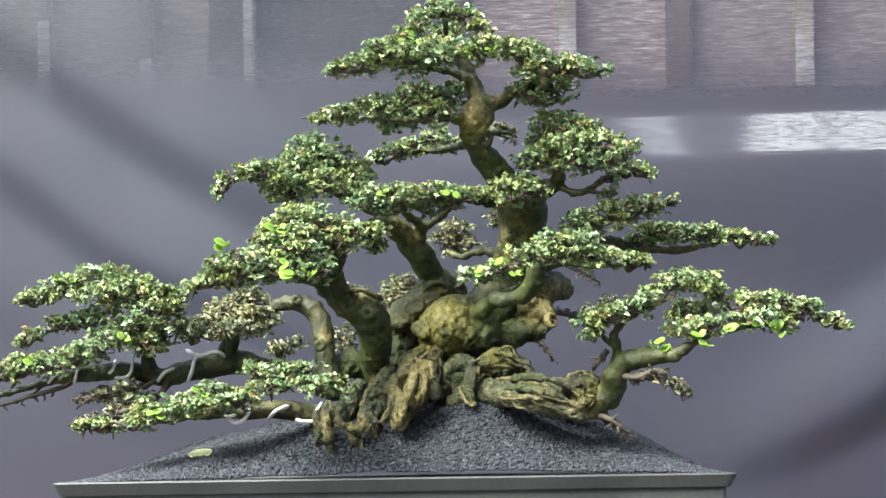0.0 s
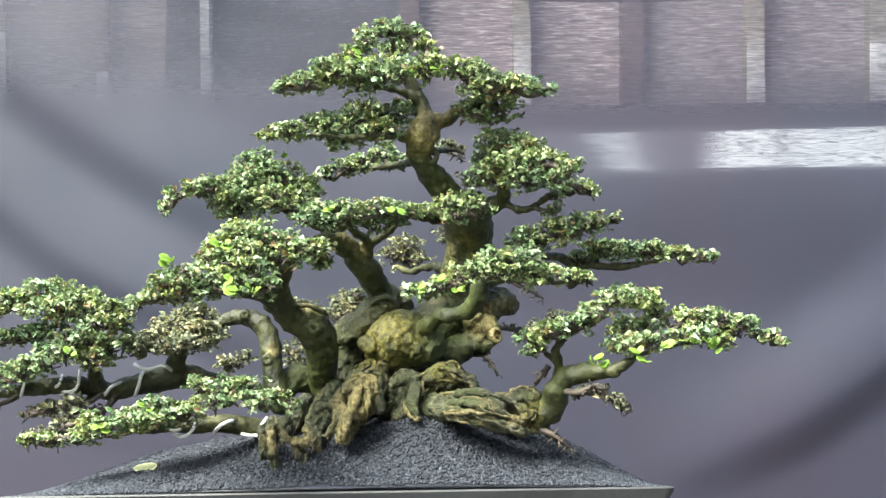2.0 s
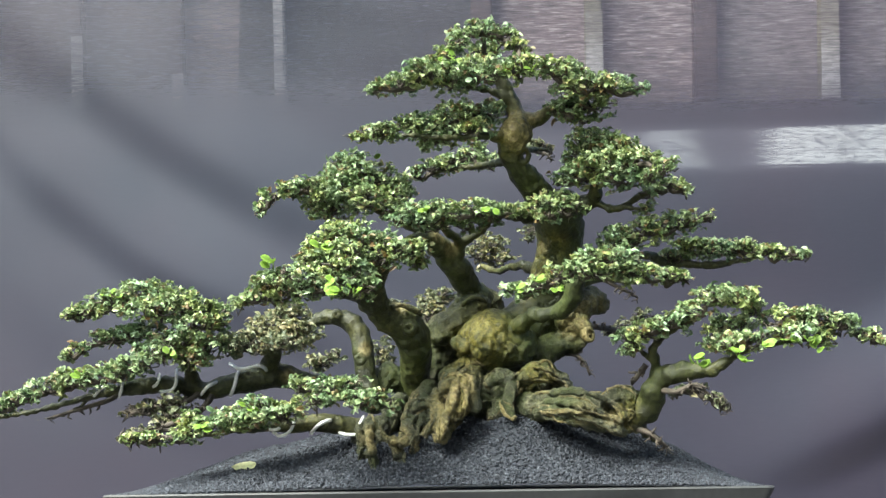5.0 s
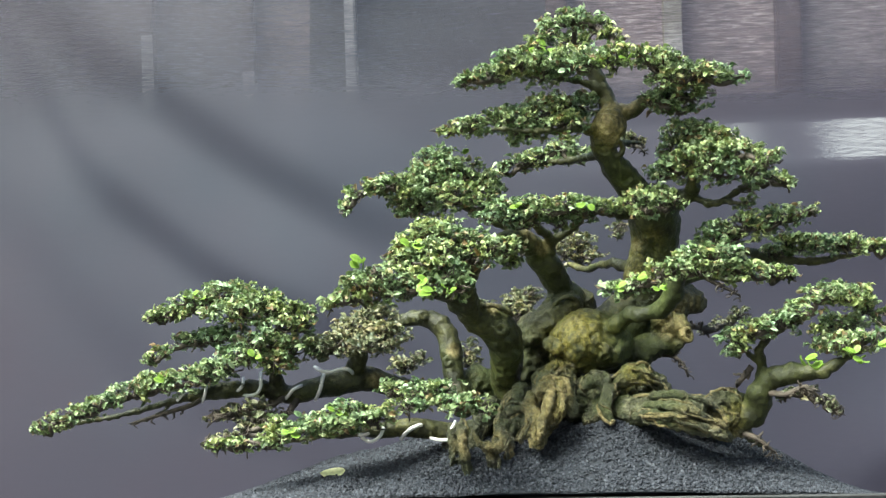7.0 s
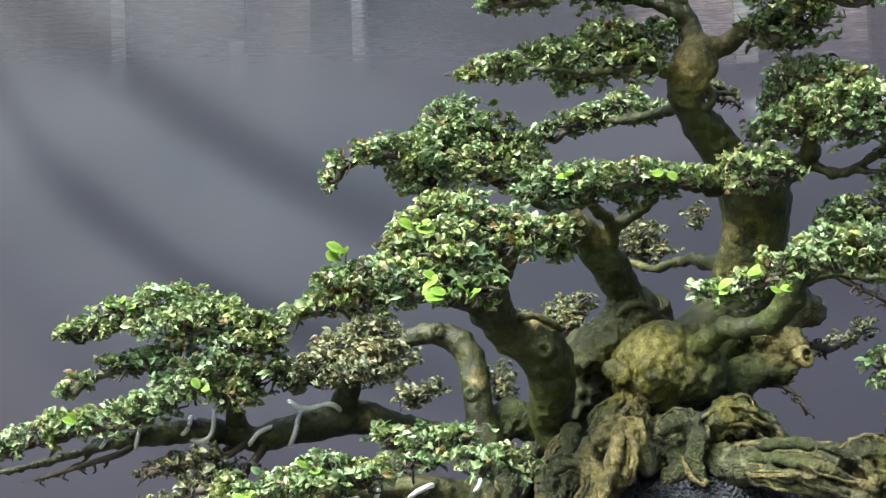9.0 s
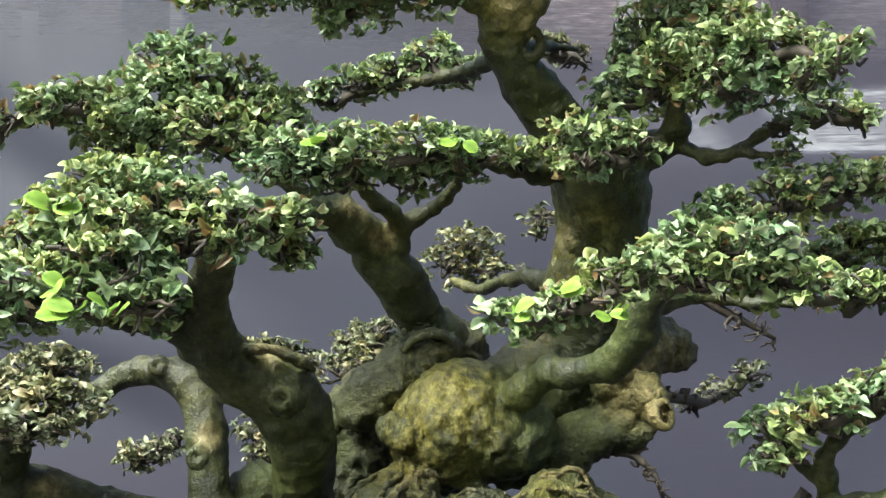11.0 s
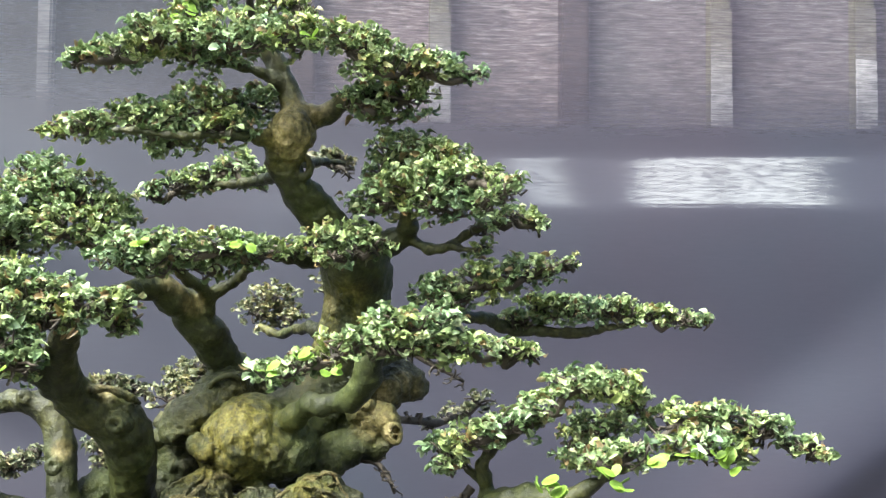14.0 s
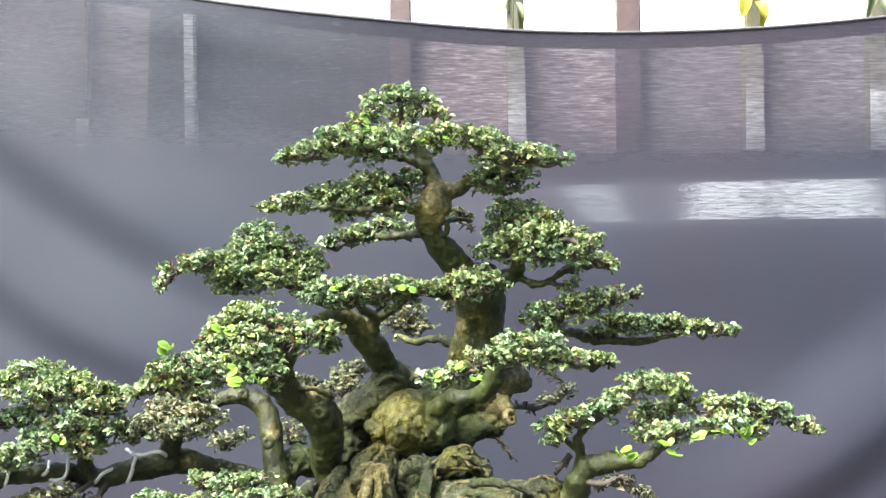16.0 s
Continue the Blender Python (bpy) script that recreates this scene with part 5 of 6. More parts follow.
# the crown
foliage_pad([(0.0089, 1.4883, 1.5677, 0.0282, 0.0078), (-0.0193, 1.4805, 1.5542, 0.0210, 0.0098), (0.0370, 1.4896, 1.5596, 0.0183, 0.0099), (0.0554, 1.4826, 1.5406, 0.0126, 0.0098), (-0.0332, 1.4649, 1.5269, 0.0235, 0.0124), (-0.0576, 1.4681, 1.5082, 0.0359, 0.0124), (-0.0924, 1.4708, 1.4931, 0.0304, 0.0090), (-0.1257, 1.4723, 1.4847, 0.0152, 0.0048), (0.0526, 1.4580, 1.5067, 0.0302, 0.0137), (0.0079, 1.4492, 1.4995, 0.0382, 0.0123), (-0.0269, 1.4798, 1.4987, 0.0313, 0.0118), (0.0125, 1.5502, 1.5615, 0.0220, 0.0102)], 11)
foliage_pad([(0.0979, 1.4681, 1.5059, 0.0332, 0.0124), (0.1218, 1.4710, 1.4885, 0.0346, 0.0138), (0.1643, 1.4807, 1.4903, 0.0320, 0.0104), (0.1989, 1.4913, 1.4874, 0.0168, 0.0056), (0.1475, 1.4943, 1.4702, 0.0294, 0.0112), (0.1124, 1.4955, 1.4638, 0.0252, 0.0098), (0.1306, 1.5069, 1.4561, 0.0183, 0.0063)], 12)
foliage_pad([(0.0182, 1.5250, 1.4705, 0.0257, 0.0128), (-0.0244, 1.5065, 1.4605, 0.0423, 0.0141), (-0.0699, 1.4990, 1.4458, 0.0364, 0.0119), (-0.1155, 1.5002, 1.4396, 0.0294, 0.0077), (-0.1436, 1.5011, 1.4345, 0.0140, 0.0042), (-0.0530, 1.5116, 1.4310, 0.0317, 0.0092), (-0.0035, 1.4905, 1.4352, 0.0278, 0.0097)], 13)
foliage_pad([(-0.0042, 1.6116, 1.4385, 0.0225, 0.0105), (0.0143, 1.6038, 1.4247, 0.0179, 0.0089), (-0.0306, 1.6135, 1.4278, 0.0225, 0.0097), (-0.0573, 1.6249, 1.4211, 0.0226, 0.0083), (-0.0815, 1.6260, 1.4147, 0.0151, 0.0060)], 14, density=0.9)
foliage_pad([(0.0813, 1.6395, 1.4525, 0.0168, 0.0076), (0.0965, 1.6402, 1.4477, 0.0076, 0.0061)], 15, mat=LEAF_DULL)
# the pad beyond the cut shoulder
foliage_pad([(0.1506, 1.5407, 1.4360, 0.0330, 0.0129), (0.1794, 1.5131, 1.4185, 0.0310, 0.0127), (0.1332, 1.5540, 1.4176, 0.0246, 0.0145), (0.1569, 1.5069, 1.3955, 0.0392, 0.0140), (0.1951, 1.4771, 1.3916, 0.0316, 0.0124), (0.2235, 1.4493, 1.3757, 0.0188, 0.0094), (0.1339, 1.5287, 1.3869, 0.0340, 0.0106), (0.1800, 1.5002, 1.3749, 0.0348, 0.0097), (0.1111, 1.5594, 1.3858, 0.0130, 0.0058), (0.2140, 1.4711, 1.3666, 0.0177, 0.0068)], 16)
foliage_pad([(0.2436, 1.5309, 1.3726, 0.0184, 0.0064), (0.2648, 1.5323, 1.3639, 0.0113, 0.0057), (0.2151, 1.5325, 1.3633, 0.0128, 0.0050)], 17, density=0.9)
foliage_pad([(0.2099, 1.5261, 1.3416, 0.0141, 0.0049)], 18, density=0.8)
foliage_pad([(0.0926, 1.5056, 1.3446, 0.0348, 0.0104), (0.0717, 1.5061, 1.3415, 0.0139, 0.0083), (0.1169, 1.5061, 1.3408, 0.0167, 0.0097), (0.0883, 1.4981, 1.3289, 0.0207, 0.0069)], 19, mat=LEAF)
# the upper left pads
foliage_pad([(-0.1626, 1.5361, 1.4077, 0.0257, 0.0143), (-0.1328, 1.5387, 1.3918, 0.0314, 0.0157), (-0.1722, 1.5399, 1.3853, 0.0343, 0.0143), (-0.1081, 1.5411, 1.3774, 0.0285, 0.0157), (-0.2089, 1.5216, 1.3743, 0.0310, 0.0092), (-0.2356, 1.5122, 1.3703, 0.0210, 0.0077), (-0.2637, 1.5139, 1.3603, 0.0140, 0.0070), (-0.2744, 1.5163, 1.3467, 0.0070, 0.0070), (-0.1821, 1.5343, 1.3587, 0.0383, 0.0128), (-0.1386, 1.5239, 1.3593, 0.0352, 0.0141), (-0.1035, 1.5257, 1.3484, 0.0225, 0.0113), (-0.1965, 1.5367, 1.3449, 0.0255, 0.0071)], 21)
foliage_pad([(-0.0804, 1.4883, 1.3293, 0.0316, 0.0137), (-0.0458, 1.4779, 1.3301, 0.0300, 0.0123), (-0.0601, 1.4906, 1.3215, 0.0340, 0.0090), (-0.0048, 1.4774, 1.3328, 0.0273, 0.0109), (0.0157, 1.4883, 1.3279, 0.0302, 0.0110), (-0.0120, 1.4998, 1.3202, 0.0207, 0.0090), (0.0475, 1.5171, 1.3371, 0.0126, 0.0070)], 22, under=0.9)
foliage_pad([(-0.1610, 1.4132, 1.2947, 0.0299, 0.0117), (-0.1310, 1.4050, 1.2827, 0.0297, 0.0103), (-0.1859, 1.4056, 1.2804, 0.0233, 0.0116), (-0.1021, 1.4064, 1.2740, 0.0297, 0.0103), (-0.0735, 1.4159, 1.2774, 0.0143, 0.0059), (-0.1580, 1.3875, 1.2668, 0.0344, 0.0127), (-0.1208, 1.3989, 1.2586, 0.0257, 0.0090), (-0.1913, 1.3989, 1.2596, 0.0257, 0.0115), (-0.1572, 1.3808, 1.2463, 0.0341, 0.0114), (-0.0807, 1.4279, 1.2664, 0.0144, 0.0079), (-0.0728, 1.4389, 1.2615, 0.0092, 0.0059)], 23)
foliage_pad([(-0.2016, 1.3824, 1.2376, 0.0316, 0.0114), (-0.2379, 1.3736, 1.2304, 0.0251, 0.0113), (-0.2506, 1.3757, 1.2182, 0.0213, 0.0088), (-0.2728, 1.3775, 1.2074, 0.0113, 0.0038), (-0.1688, 1.3736, 1.2294, 0.0276, 0.0113), (-0.1375, 1.3741, 1.2258, 0.0226, 0.0100), (-0.2144, 1.3850, 1.2222, 0.0379, 0.0089), (-0.2252, 1.3720, 1.2395, 0.0151, 0.0075)], 24)
foliage_pad([(-0.2456, 1.5883, 1.2201, 0.0318, 0.0108), (-0.2695, 1.5603, 1.2061, 0.0284, 0.0113), (-0.2327, 1.5521, 1.1940, 0.0310, 0.0092), (-0.2838, 1.5439, 1.1832, 0.0350, 0.0126), (-0.2422, 1.5246, 1.1771, 0.0304, 0.0090), (-0.3140, 1.5554, 1.1757, 0.0197, 0.0099)], 25, mat=LEAF_DULL)
# the far left pads
foliage_pad([(-0.4284, 1.5532, 1.2504, 0.0383, 0.0113), (-0.4646, 1.5457, 1.2356, 0.0338, 0.0113), (-0.5000, 1.5480, 1.2222, 0.0240, 0.0078), (-0.5177, 1.5486, 1.2190, 0.0099, 0.0042), (-0.3916, 1.5358, 1.2331, 0.0336, 0.0126), (-0.3567, 1.5369, 1.2257, 0.0308, 0.0119), (-0.3310, 1.5480, 1.2197, 0.0183, 0.0106), (-0.4101, 1.5276, 1.2218, 0.0417, 0.0125), (-0.3582, 1.5305, 1.2038, 0.0348, 0.0125), (-0.3291, 1.5408, 1.2025, 0.0182, 0.0063)], 26)
foliage_pad([(-0.4355, 1.5720, 1.1992, 0.0328, 0.0086), (-0.4784, 1.5732, 1.1928, 0.0243, 0.0071), (-0.5107, 1.5756, 1.1792, 0.0157, 0.0057), (-0.5287, 1.5774, 1.1690, 0.0064, 0.0043), (-0.3759, 1.5340, 1.1835, 0.0348, 0.0125), (-0.4039, 1.5363, 1.1702, 0.0348, 0.0111), (-0.3412, 1.5351, 1.1761, 0.0278, 0.0125), (-0.3623, 1.5380, 1.1593, 0.0278, 0.0097)], 27)
foliage_pad([(-0.4320, 1.5386, 1.1569, 0.0292, 0.0111), (-0.4669, 1.5409, 1.1437, 0.0320, 0.0118), (-0.5088, 1.5421, 1.1375, 0.0306, 0.0118), (-0.5437, 1.5438, 1.1277, 0.0278, 0.0111), (-0.5752, 1.5459, 1.1158, 0.0236, 0.0090), (-0.6066, 1.5479, 1.1046, 0.0223, 0.0090), (-0.6346, 1.5499, 1.0934, 0.0181, 0.0077), (-0.6556, 1.5513, 1.0855, 0.0111, 0.0049)], 28)
foliage_pad([(-0.4199, 1.5781, 1.1035, 0.0241, 0.0071), (-0.3845, 1.5786, 1.0994, 0.0241, 0.0099), (-0.3973, 1.5609, 1.0848, 0.0210, 0.0084), (-0.3896, 1.5473, 1.1048, 0.0167, 0.0097), (-0.3986, 1.5313, 1.0795, 0.0179, 0.0082), (-0.4214, 1.5231, 1.0687, 0.0164, 0.0061), (-0.3738, 1.5300, 1.0872, 0.0165, 0.0096), (-0.4419, 1.5240, 1.0636, 0.0095, 0.0041)], 29, mat=LEAF_DULL, density=0.5)
foliage_pad([(-0.4398, 1.5489, 1.0960, 0.0125, 0.0042), (-0.4189, 1.5485, 1.0984, 0.0125, 0.0056)], 30, mat=LEAF_DULL, density=0.4)
# the low pads in front
foliage_pad([(-0.2634, 1.4574, 1.0947, 0.0301, 0.0098), (-0.2308, 1.4585, 1.0878, 0.0223, 0.0098), (-0.2931, 1.4596, 1.0822, 0.0301, 0.0098), (-0.3292, 1.4613, 1.0731, 0.0288, 0.0092), (-0.3589, 1.4632, 1.0619, 0.0236, 0.0085), (-0.3884, 1.4637, 1.0598, 0.0223, 0.0059), (-0.4146, 1.4639, 1.0588, 0.0131, 0.0033), (-0.3511, 1.4697, 1.0835, 0.0132, 0.0086), (-0.2715, 1.4496, 1.0815, 0.0325, 0.0072)], 31)
foliage_pad([(-0.2065, 1.4030, 1.1161, 0.0215, 0.0095), (-0.1756, 1.3834, 1.1112, 0.0249, 0.0112), (-0.1475, 1.3829, 1.1138, 0.0224, 0.0093), (-0.1394, 1.3652, 1.0983, 0.0258, 0.0092), (-0.1126, 1.3755, 1.0973, 0.0186, 0.0093), (-0.1882, 1.3855, 1.0991, 0.0249, 0.0069)], 32)
# sparse growth behind
foliage_pad([(-0.2169, 1.7380, 1.1739, 0.0251, 0.0063), (-0.2011, 1.7365, 1.1830, 0.0126, 0.0055), (-0.2288, 1.7394, 1.1663, 0.0141, 0.0047)], 33, mat=LEAF_DULL, density=0.6)
foliage_pad([(-0.1341, 1.7352, 1.1897, 0.0204, 0.0126), (-0.1305, 1.7384, 1.1703, 0.0173, 0.0110)], 34, mat=LEAF_DULL, density=0.7)
foliage_pad([(0.0228, 1.8387, 1.3545, 0.0300, 0.0128), (0.0070, 1.8416, 1.3391, 0.0260, 0.0137), (0.0420, 1.8331, 1.3316, 0.0240, 0.0121)], 35, mat=LEAF_DULL, density=0.7)
foliage_pad([(0.0846, 1.7960, 1.3667, 0.0165, 0.0050), (0.0778, 1.7976, 1.3570, 0.0099, 0.0041)], 36, mat=LEAF_DULL, density=0.5)
foliage_pad([(-0.0488, 1.8019, 1.2735, 0.0230, 0.0082), (-0.0654, 1.8042, 1.2600, 0.0197, 0.0066)], 37, mat=LEAF_DULL, density=0.6)
foliage_pad([(-0.0630, 1.7900, 1.2600, 0.0240, 0.0120), (-0.0760, 1.7600, 1.2380, 0.0210, 0.0120), (-0.0560, 1.7700, 1.2450, 0.0180, 0.0100)], 38, mat=LEAF_DULL, density=0.7, size=0.0060)
foliage_pad([(-0.1240, 1.7000, 1.2440, 0.0260, 0.0070), (-0.1050, 1.7050, 1.2380, 0.0180, 0.0070)], 39, mat=LEAF_DULL, density=0.7, size=0.0060)
# the right pads
foliage_pad([(0.2458, 1.4235, 1.1077, 0.0141, 0.0051), (0.2630, 1.4153, 1.0961, 0.0096, 0.0045), (0.2248, 1.4344, 1.1036, 0.0090, 0.0039), (0.2737, 1.4169, 1.0865, 0.0057, 0.0038)], 47, mat=LEAF_DULL, density=0.4)
foliage_pad([(0.0451, 1.3947, 1.2211, 0.0217, 0.0070), (0.0707, 1.3933, 1.2289, 0.0191, 0.0070), (0.0996, 1.3912, 1.2410, 0.0255, 0.0096), (0.1326, 1.3984, 1.2580, 0.0282, 0.0103), (0.1626, 1.4083, 1.2593, 0.0258, 0.0097), (0.1314, 1.3912, 1.2406, 0.0280, 0.0083), (0.1752, 1.4109, 1.2432, 0.0284, 0.0090), (0.2184, 1.4416, 1.2409, 0.0224, 0.0066), (0.2398, 1.4517, 1.2409, 0.0093, 0.0040)], 41)
foliage_pad([(0.1780, 1.5417, 1.3110, 0.0270, 0.0105), (0.2150, 1.5308, 1.3170, 0.0300, 0.0120), (0.2520, 1.5296, 1.3240, 0.0270, 0.0110), (0.2837, 1.5286, 1.3290, 0.0160, 0.0080), (0.1900, 1.5432, 1.3006, 0.0300, 0.0080)], 42)
foliage_pad([(0.2738, 1.6031, 1.3048, 0.0265, 0.0081), (0.3106, 1.6034, 1.3028, 0.0294, 0.0103), (0.3532, 1.6135, 1.3025, 0.0267, 0.0096), (0.3865, 1.6142, 1.2976, 0.0222, 0.0074), (0.4161, 1.6147, 1.2942, 0.0178, 0.0052), (0.4324, 1.6148, 1.2933, 0.0067, 0.0030), (0.2573, 1.5954, 1.2909, 0.0249, 0.0073)], 43)
foliage_pad([(0.1709, 1.4239, 1.1668, 0.0194, 0.0090), (0.1891, 1.4123, 1.1749, 0.0205, 0.0096), (0.2181, 1.4107, 1.1840, 0.0231, 0.0103), (0.1739, 1.4260, 1.1540, 0.0155, 0.0058), (0.2439, 1.4086, 1.1963, 0.0218, 0.0103), (0.2698, 1.4054, 1.2148, 0.0257, 0.0109), (0.2954, 1.4059, 1.2113, 0.0231, 0.0103), (0.3135, 1.4179, 1.1997, 0.0142, 0.0097)], 44)
foliage_pad([(0.2947, 1.4411, 1.1833, 0.0301, 0.0105), (0.2756, 1.4834, 1.1731, 0.0229, 0.0101), (0.2766, 1.4050, 1.1568, 0.0229, 0.0076), (0.2947, 1.3846, 1.1575, 0.0289, 0.0082), (0.3440, 1.3997, 1.1872, 0.0280, 0.0089), (0.3758, 1.3997, 1.1867, 0.0255, 0.0083), (0.3514, 1.3830, 1.1659, 0.0289, 0.0082), (0.4075, 1.4013, 1.1768, 0.0255, 0.0083), (0.4360, 1.4031, 1.1657, 0.0178, 0.0064), (0.4518, 1.4044, 1.1579, 0.0083, 0.0038), (0.3822, 1.3945, 1.1573, 0.0152, 0.0076)], 45)
foliage_pad([(0.2346, 1.7474, 1.2317, 0.0191, 0.0064), (0.2082, 1.7297, 1.2172, 0.0173, 0.0063), (0.1802, 1.6914, 1.2038, 0.0107, 0.0046)], 46, mat=LEAF_DULL, density=0.6)

# ---------------------------------------------------------------- wire, fresh leaves, bare twigs
def bound_wire(rows):
    """One visible turn of wire; its ends run back round the wood."""
    v, f = tube(spline(rows, 0.002).tolist(), 7)
    return mesh_object("wire", v, f, WIRE, TREE, "silvery aluminium training wire")


bound_wire([(-0.3234, 1.5902, 1.1563, 0.0024), (-0.3119, 1.5760, 1.1499, 0.0024), (-0.2996, 1.5711, 1.1486, 0.0024), (-0.2896, 1.5707, 1.1513, 0.0024), (-0.2811, 1.5705, 1.1518, 0.0024), (-0.2756, 1.5761, 1.1487, 0.0024), (-0.2740, 1.5920, 1.1450, 0.0024)])
bound_wire([(-0.3117, 1.5897, 1.1468, 0.0024), (-0.3117, 1.5758, 1.1392, 0.0024), (-0.3130, 1.5723, 1.1298, 0.0024), (-0.3169, 1.5788, 1.1218, 0.0024), (-0.3229, 1.5949, 1.1165, 0.0024)])
bound_wire([(-0.3643, 1.5975, 1.1137, 0.0022), (-0.3558, 1.5812, 1.1197, 0.0022), (-0.3482, 1.5749, 1.1270, 0.0022), (-0.3407, 1.5792, 1.1314, 0.0022), (-0.3360, 1.5940, 1.1338, 0.0022)])
bound_wire([(-0.3900, 1.5812, 1.1501, 0.0021), (-0.3872, 1.5678, 1.1397, 0.0021), (-0.3868, 1.5642, 1.1310, 0.0021), (-0.3911, 1.5655, 1.1234, 0.0021), (-0.4016, 1.5710, 1.1211, 0.0021), (-0.4161, 1.5858, 1.1237, 0.0021)])
bound_wire([(-0.4123, 1.5824, 1.1434, 0.0021), (-0.4099, 1.5686, 1.1352, 0.0021), (-0.4135, 1.5697, 1.1290, 0.0021), (-0.4247, 1.5853, 1.1267, 0.0021)])
bound_wire([(-0.4591, 1.5799, 1.1353, 0.0021), (-0.4555, 1.5658, 1.1286, 0.0020), (-0.4577, 1.5672, 1.1203, 0.0020), (-0.4644, 1.5833, 1.1150, 0.0021)])
bound_wire([(-0.4805, 1.5808, 1.1300, 0.0019), (-0.4838, 1.5665, 1.1249, 0.0019), (-0.4895, 1.5677, 1.1180, 0.0019), (-0.4986, 1.5834, 1.1148, 0.0019)])
bound_wire([(-0.2631, 1.4983, 1.0748, 0.0019), (-0.2539, 1.4842, 1.0682, 0.0019), (-0.2445, 1.4840, 1.0694, 0.0019), (-0.2389, 1.4984, 1.0738, 0.0019)])
bound_wire([(-0.2533, 1.4969, 1.0653, 0.0021), (-0.2442, 1.4824, 1.0608, 0.0021), (-0.2354, 1.4771, 1.0618, 0.0020), (-0.2293, 1.4762, 1.0669, 0.0020), (-0.2267, 1.4802, 1.0736, 0.0021), (-0.2276, 1.4942, 1.0808, 0.0021)])
bound_wire([(-0.2075, 1.5001, 1.0634, 0.0023), (-0.2006, 1.4839, 1.0694, 0.0023), (-0.1933, 1.4779, 1.0743, 0.0023), (-0.1859, 1.4824, 1.0777, 0.0023), (-0.1824, 1.4974, 1.0789, 0.0023)])
bound_wire([(-0.1732, 1.5000, 1.0636, 0.0020), (-0.1622, 1.4852, 1.0610, 0.0020), (-0.1510, 1.4802, 1.0606, 0.0020), (-0.1410, 1.4856, 1.0580, 0.0020), (-0.1344, 1.5015, 1.0544, 0.0020)])
bound_wire([(-0.1528, 1.5035, 1.0667, 0.0020), (-0.1492, 1.4875, 1.0714, 0.0020), (-0.1451, 1.4865, 1.0773, 0.0020), (-0.1438, 1.5008, 1.0825, 0.0020)])
bound_wire([(-0.3184, 1.4976, 1.0617, 0.0017), (-0.3104, 1.4817, 1.0657, 0.0017), (-0.3064, 1.4808, 1.0709, 0.0017), (-0.3068, 1.4953, 1.0754, 0.0017)])


def fresh_leaves(rows, seed, size=0.014, count=3):
    """Large young leaves on a thin green shoot."""
    rng = np.random.default_rng(seed)
    for x, y, z, r in rows:
        for _ in range(count):
            a = rng.uniform(0, 6.283)
            d = np.array((math.cos(a), -0.5 + 0.5 * math.sin(a), rng.uniform(-0.3, 0.6)))
            d /= np.linalg.norm(d)
            up = np.array((rng.normal() * 0.4, -0.9, 0.8))
            c = np.array((x, y, z)) + rng.normal(size=3) * r * 0.3
            v, f = leaf_cloud([c], [d], [up], [size * rng.uniform(0.7, 1.15)], rng, (0.1, 0.7), (0.85, 1.15))
            leaf_object("leaf", v.tolist(), f, LEAF_NEW, TREE, "large fresh yellow-green leaf")
        stem = [(x, y, z, 0.0007), (x + rng.normal() * 0.003, y + 0.006, z + 0.004, 0.0009), (x + rng.normal() * 0.004, y + 0.016, z + 0.008, 0.0011)]
        v, f = tube(stem, 5)
        mesh_object("shoot", v, f, LEAF_NEW, TREE, "thin green shoot")


fresh_leaves([(-0.2355, 1.3651, 1.2506, 0.0019), (-0.2393, 1.3658, 1.2463, 0.0019)], 1, 0.015, 2)
shoot_v, shoot_f = tube([*[(-0.2396, 1.3835, 1.2320, 0.0010), (-0.2365, 1.3717, 1.2415, 0.0009), (-0.2354, 1.3649, 1.2518, 0.0008)]], 5)
mesh_object("shoot", shoot_v, shoot_f, LEAF_NEW, TREE, "thin green shoot")
fresh_leaves([(-0.1580, 1.3359, 1.2122, 0.0061), (-0.1428, 1.3361, 1.2108, 0.0061), (-0.1683, 1.3439, 1.2248, 0.0061), (-0.1821, 1.3766, 1.2717, 0.0051)], 2)
fresh_leaves([(-0.4641, 1.5247, 1.2397, 0.0056), (-0.4551, 1.5253, 1.2361, 0.0042)], 3, 0.013)
fresh_leaves([(0.2314, 1.3685, 1.1337, 0.0056), (0.2394, 1.3693, 1.1287, 0.0056), (0.2769, 1.3473, 1.1385, 0.0055), (0.2859, 1.3485, 1.1311, 0.0055), (0.3098, 1.3557, 1.1480, 0.0049), (0.3616, 1.3650, 1.1525, 0.0062), (0.3696, 1.3662, 1.1451, 0.0050), (0.3400, 1.3646, 1.1547, 0.0050)], 4, 0.013)
fresh_leaves([(0.0668, 1.4393, 1.4967, 0.0054), (-0.0259, 1.4461, 1.5181, 0.0068), (-0.0363, 1.4476, 1.5095, 0.0055), (0.0316, 1.4396, 1.4959, 0.0054)], 5, 0.013)
fresh_leaves([(0.0379, 1.3654, 1.2149, 0.0050), (0.0847, 1.3652, 1.2149, 0.0050), (0.0599, 1.3637, 1.2245, 0.0050)], 6, 0.011)
fresh_leaves([(0.0154, 1.4578, 1.3283, 0.0047), (-0.0654, 1.4584, 1.3262, 0.0047), (-0.1309, 1.5157, 1.4078, 0.0042), (0.2309, 1.4871, 1.3915, 0.0048)], 7, 0.011)
fresh_leaves([(-0.3825, 1.5069, 1.1636, 0.0048), (-0.2760, 1.4379, 1.0906, 0.0052), (-0.3279, 1.4411, 1.0723, 0.0052), (-0.4920, 1.5115, 1.1383, 0.0048)], 8, 0.012)


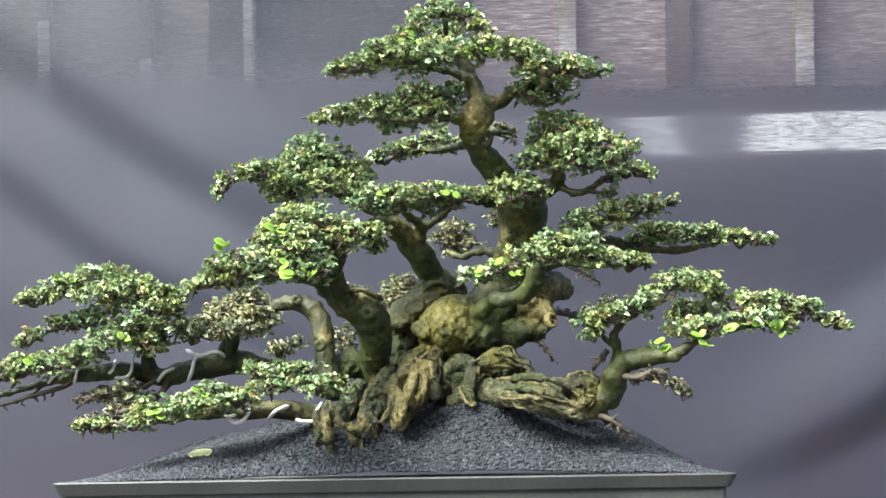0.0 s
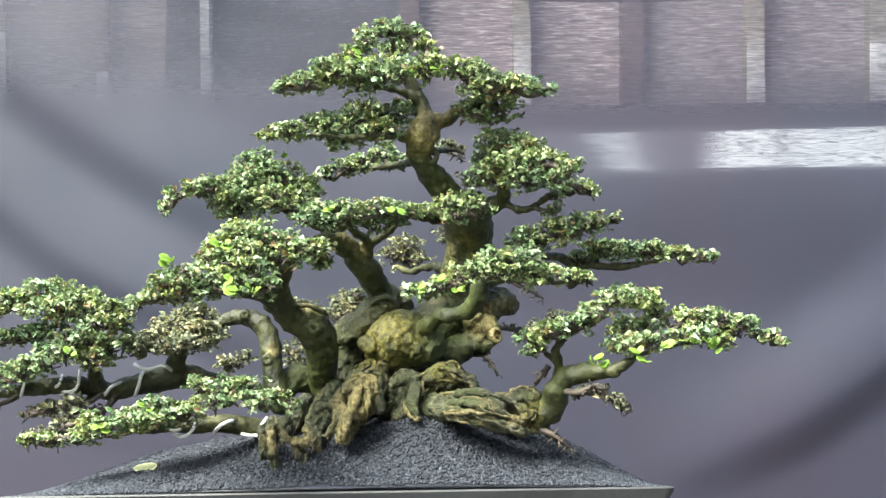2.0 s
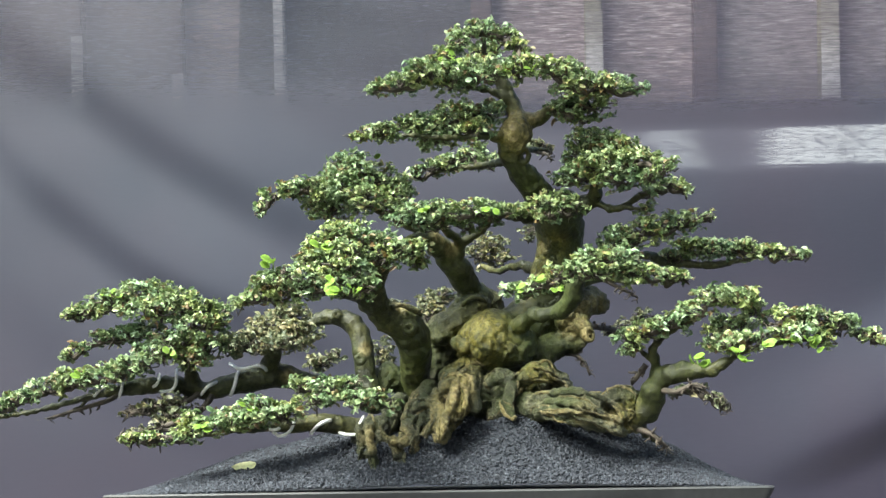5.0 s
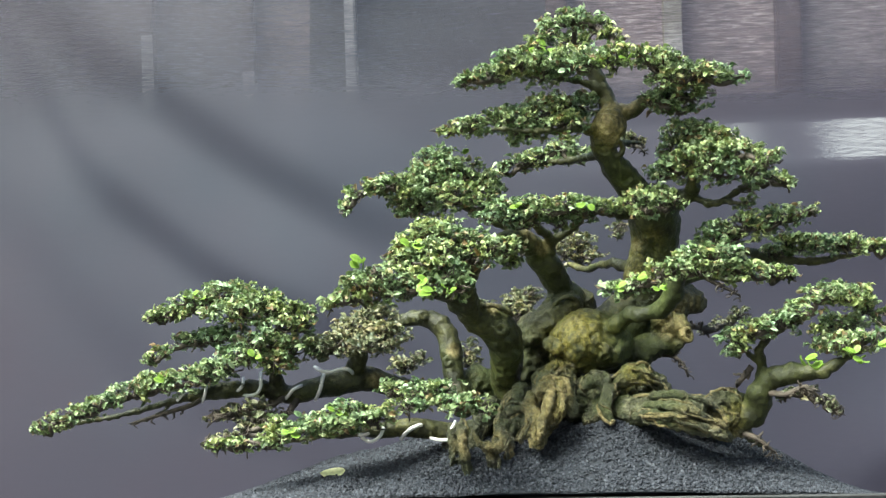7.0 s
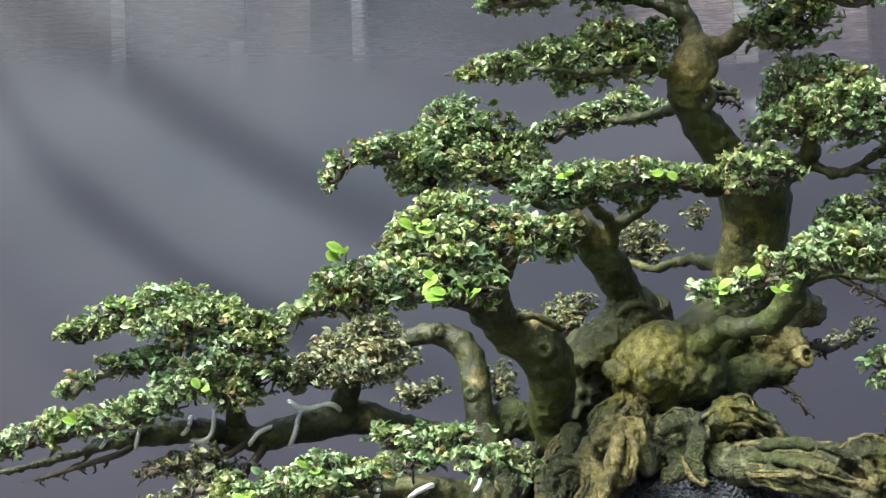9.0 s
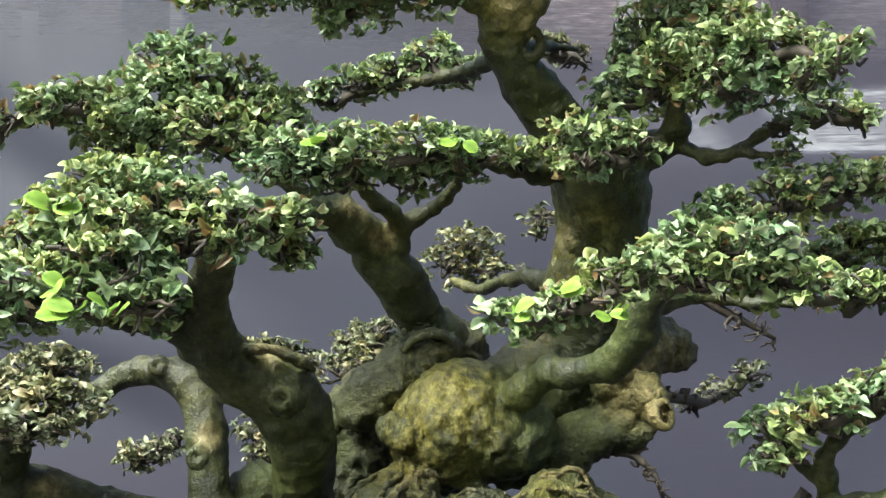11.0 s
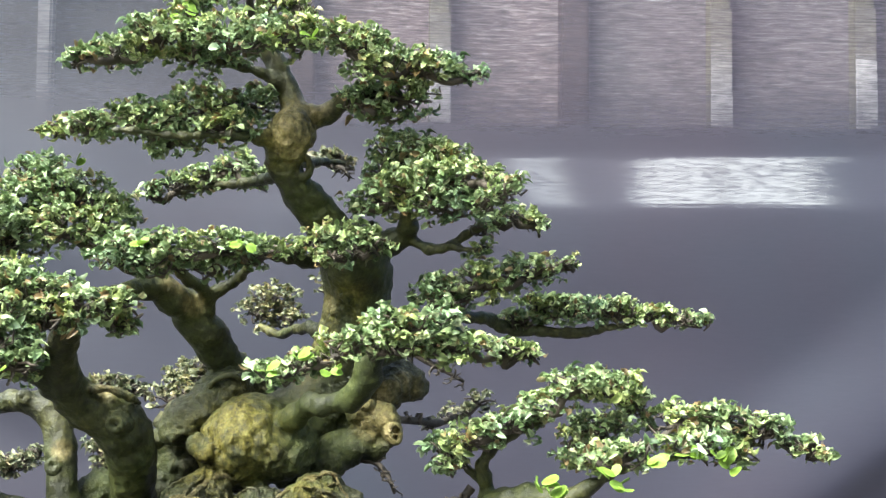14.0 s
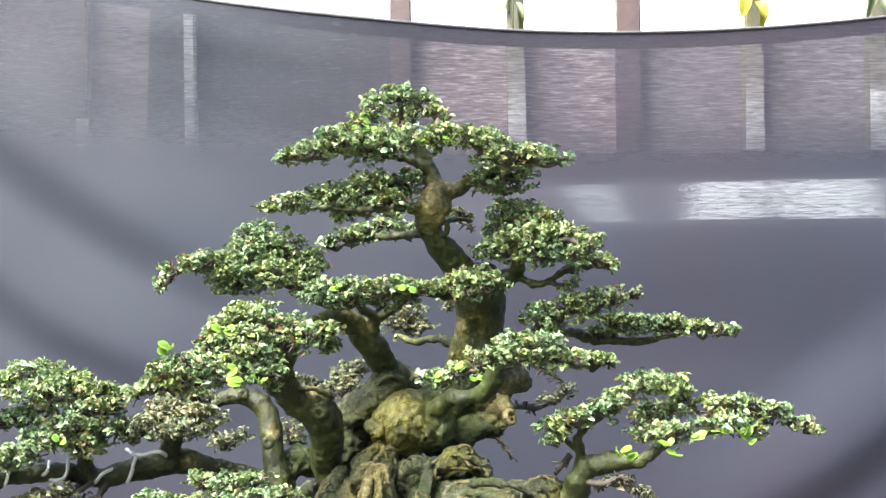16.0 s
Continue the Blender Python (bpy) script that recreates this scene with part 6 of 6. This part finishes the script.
def bare_twigs(rows, seed, count=5, length=0.014):
    """Crooked leafless twigs along a thin stem."""
    rng = np.random.default_rng(seed)
    path = spline(rows, 0.004)
    v, f = tube(path.tolist(), 5)
    for _ in range(count):
        p = path[rng.integers(len(path) // 3, len(path))]
        c, out = np.array(p[:3]), []
        d = rng.normal(size=3)
        for k in range(5):
            out.append((*c, max(0.0005, p[3] * (0.7 - 0.11 * k))))
            d = d / np.linalg.norm(d) * 0.7 + rng.normal(size=3) * 0.8
            c = c + d / np.linalg.norm(d) * length / 4
        tube(out, 4, v, f)
    ob = mesh_object("bare_twig", v, f, TWIG, TREE)
    ob["kind"] = "stuff"


bare_twigs([(0.2069, 1.4441, 1.1064, 0.0039), (0.2233, 1.4244, 1.1030, 0.0032), (0.2409, 1.4130, 1.1102, 0.0025), (0.2567, 1.4148, 1.0993, 0.0019), (0.2724, 1.4167, 1.0878, 0.0013), (0.2774, 1.4183, 1.0783, 0.0010)], 1, 14)
bare_twigs([(0.1085, 1.6067, 1.1659, 0.0044), (0.1258, 1.5974, 1.1611, 0.0029), (0.1348, 1.5792, 1.1486, 0.0021), (0.1403, 1.5816, 1.1344, 0.0014)], 2, 14)
bare_twigs([(0.1917, 1.6914, 1.2036, 0.0038), (0.1675, 1.6412, 1.2012, 0.0037), (0.1300, 1.5907, 1.2003, 0.0036)], 3, 8)
bare_twigs([(-0.3720, 1.5920, 1.1200, 0.0046), (-0.3869, 1.5875, 1.1070, 0.0043), (-0.4022, 1.5786, 1.0997, 0.0035), (-0.4244, 1.5692, 1.0961, 0.0021), (-0.4455, 1.5686, 1.0998, 0.0014)], 4, 22)
bare_twigs([(-0.3610, 1.5860, 1.1190, 0.0038), (-0.3735, 1.5671, 1.1078, 0.0035), (-0.4006, 1.5578, 1.1028, 0.0028), (-0.4294, 1.5487, 1.0972, 0.0021), (-0.4524, 1.5492, 1.0948, 0.0014)], 11, 16)
bare_twigs([(-0.3702, 1.5229, 1.0692, 0.0034), (-0.3975, 1.5226, 1.0710, 0.0027), (-0.4249, 1.5238, 1.0647, 0.0020), (-0.4481, 1.5245, 1.0610, 0.0014)], 12, 16)
bare_twigs([(-0.3440, 1.5900, 1.1190, 0.0046), (-0.3490, 1.5775, 1.1059, 0.0043), (-0.3610, 1.5698, 1.0916, 0.0035), (-0.3729, 1.5620, 1.0775, 0.0028), (-0.3802, 1.5650, 1.0604, 0.0014)], 5, 18)
bare_twigs([(-0.4610, 1.5780, 1.1210, 0.0038), (-0.4736, 1.5700, 1.1110, 0.0035), (-0.5056, 1.5585, 1.1002, 0.0028), (-0.5303, 1.5499, 1.0918, 0.0021), (-0.5443, 1.5506, 1.0879, 0.0014)], 6, 10)
bare_twigs([(0.1828, 1.4719, 1.0626, 0.0040), (0.1978, 1.4629, 1.0556, 0.0033), (0.2075, 1.4643, 1.0470, 0.0026), (0.2172, 1.4654, 1.0404, 0.0013)], 7, 12)
bare_twigs([(0.1924, 1.4492, 1.1364, 0.0039), (0.1824, 1.4514, 1.1236, 0.0033), (0.1769, 1.4631, 1.1147, 0.0020)], 8, 8)
bare_twigs([(0.0853, 1.6019, 1.4346, 0.0030), (0.0958, 1.5928, 1.4283, 0.0022), (0.1009, 1.5941, 1.4209, 0.0015)], 9, 8)
bare_twigs([(0.1508, 1.4917, 1.2458, 0.0034), (0.1643, 1.4931, 1.2375, 0.0027), (0.1778, 1.4942, 1.2306, 0.0020), (0.1927, 1.4956, 1.2223, 0.0014)], 10, 14)

leaf_rng = np.random.default_rng(3)
leaf_at = np.array((-0.3040, 1.5050, 1.0255))
on_mound = POT_AT.inverted() @ Vector(leaf_at)
leaf_at[2] = mound(on_mound.x, on_mound.y) + 0.006
fv, ff = leaf_cloud([leaf_at], [np.array((1, -0.1, 0.05))], [np.array((-0.2, -0.9, 0.8))], [0.031], leaf_rng, (0.3, 0.6), (0.7, 0.8))
tagged(leaf_object("fallen_leaf", fv.tolist(), ff, LEAF_PALE), "pale yellow-green fallen leaf lying on the gravel", "leaf")
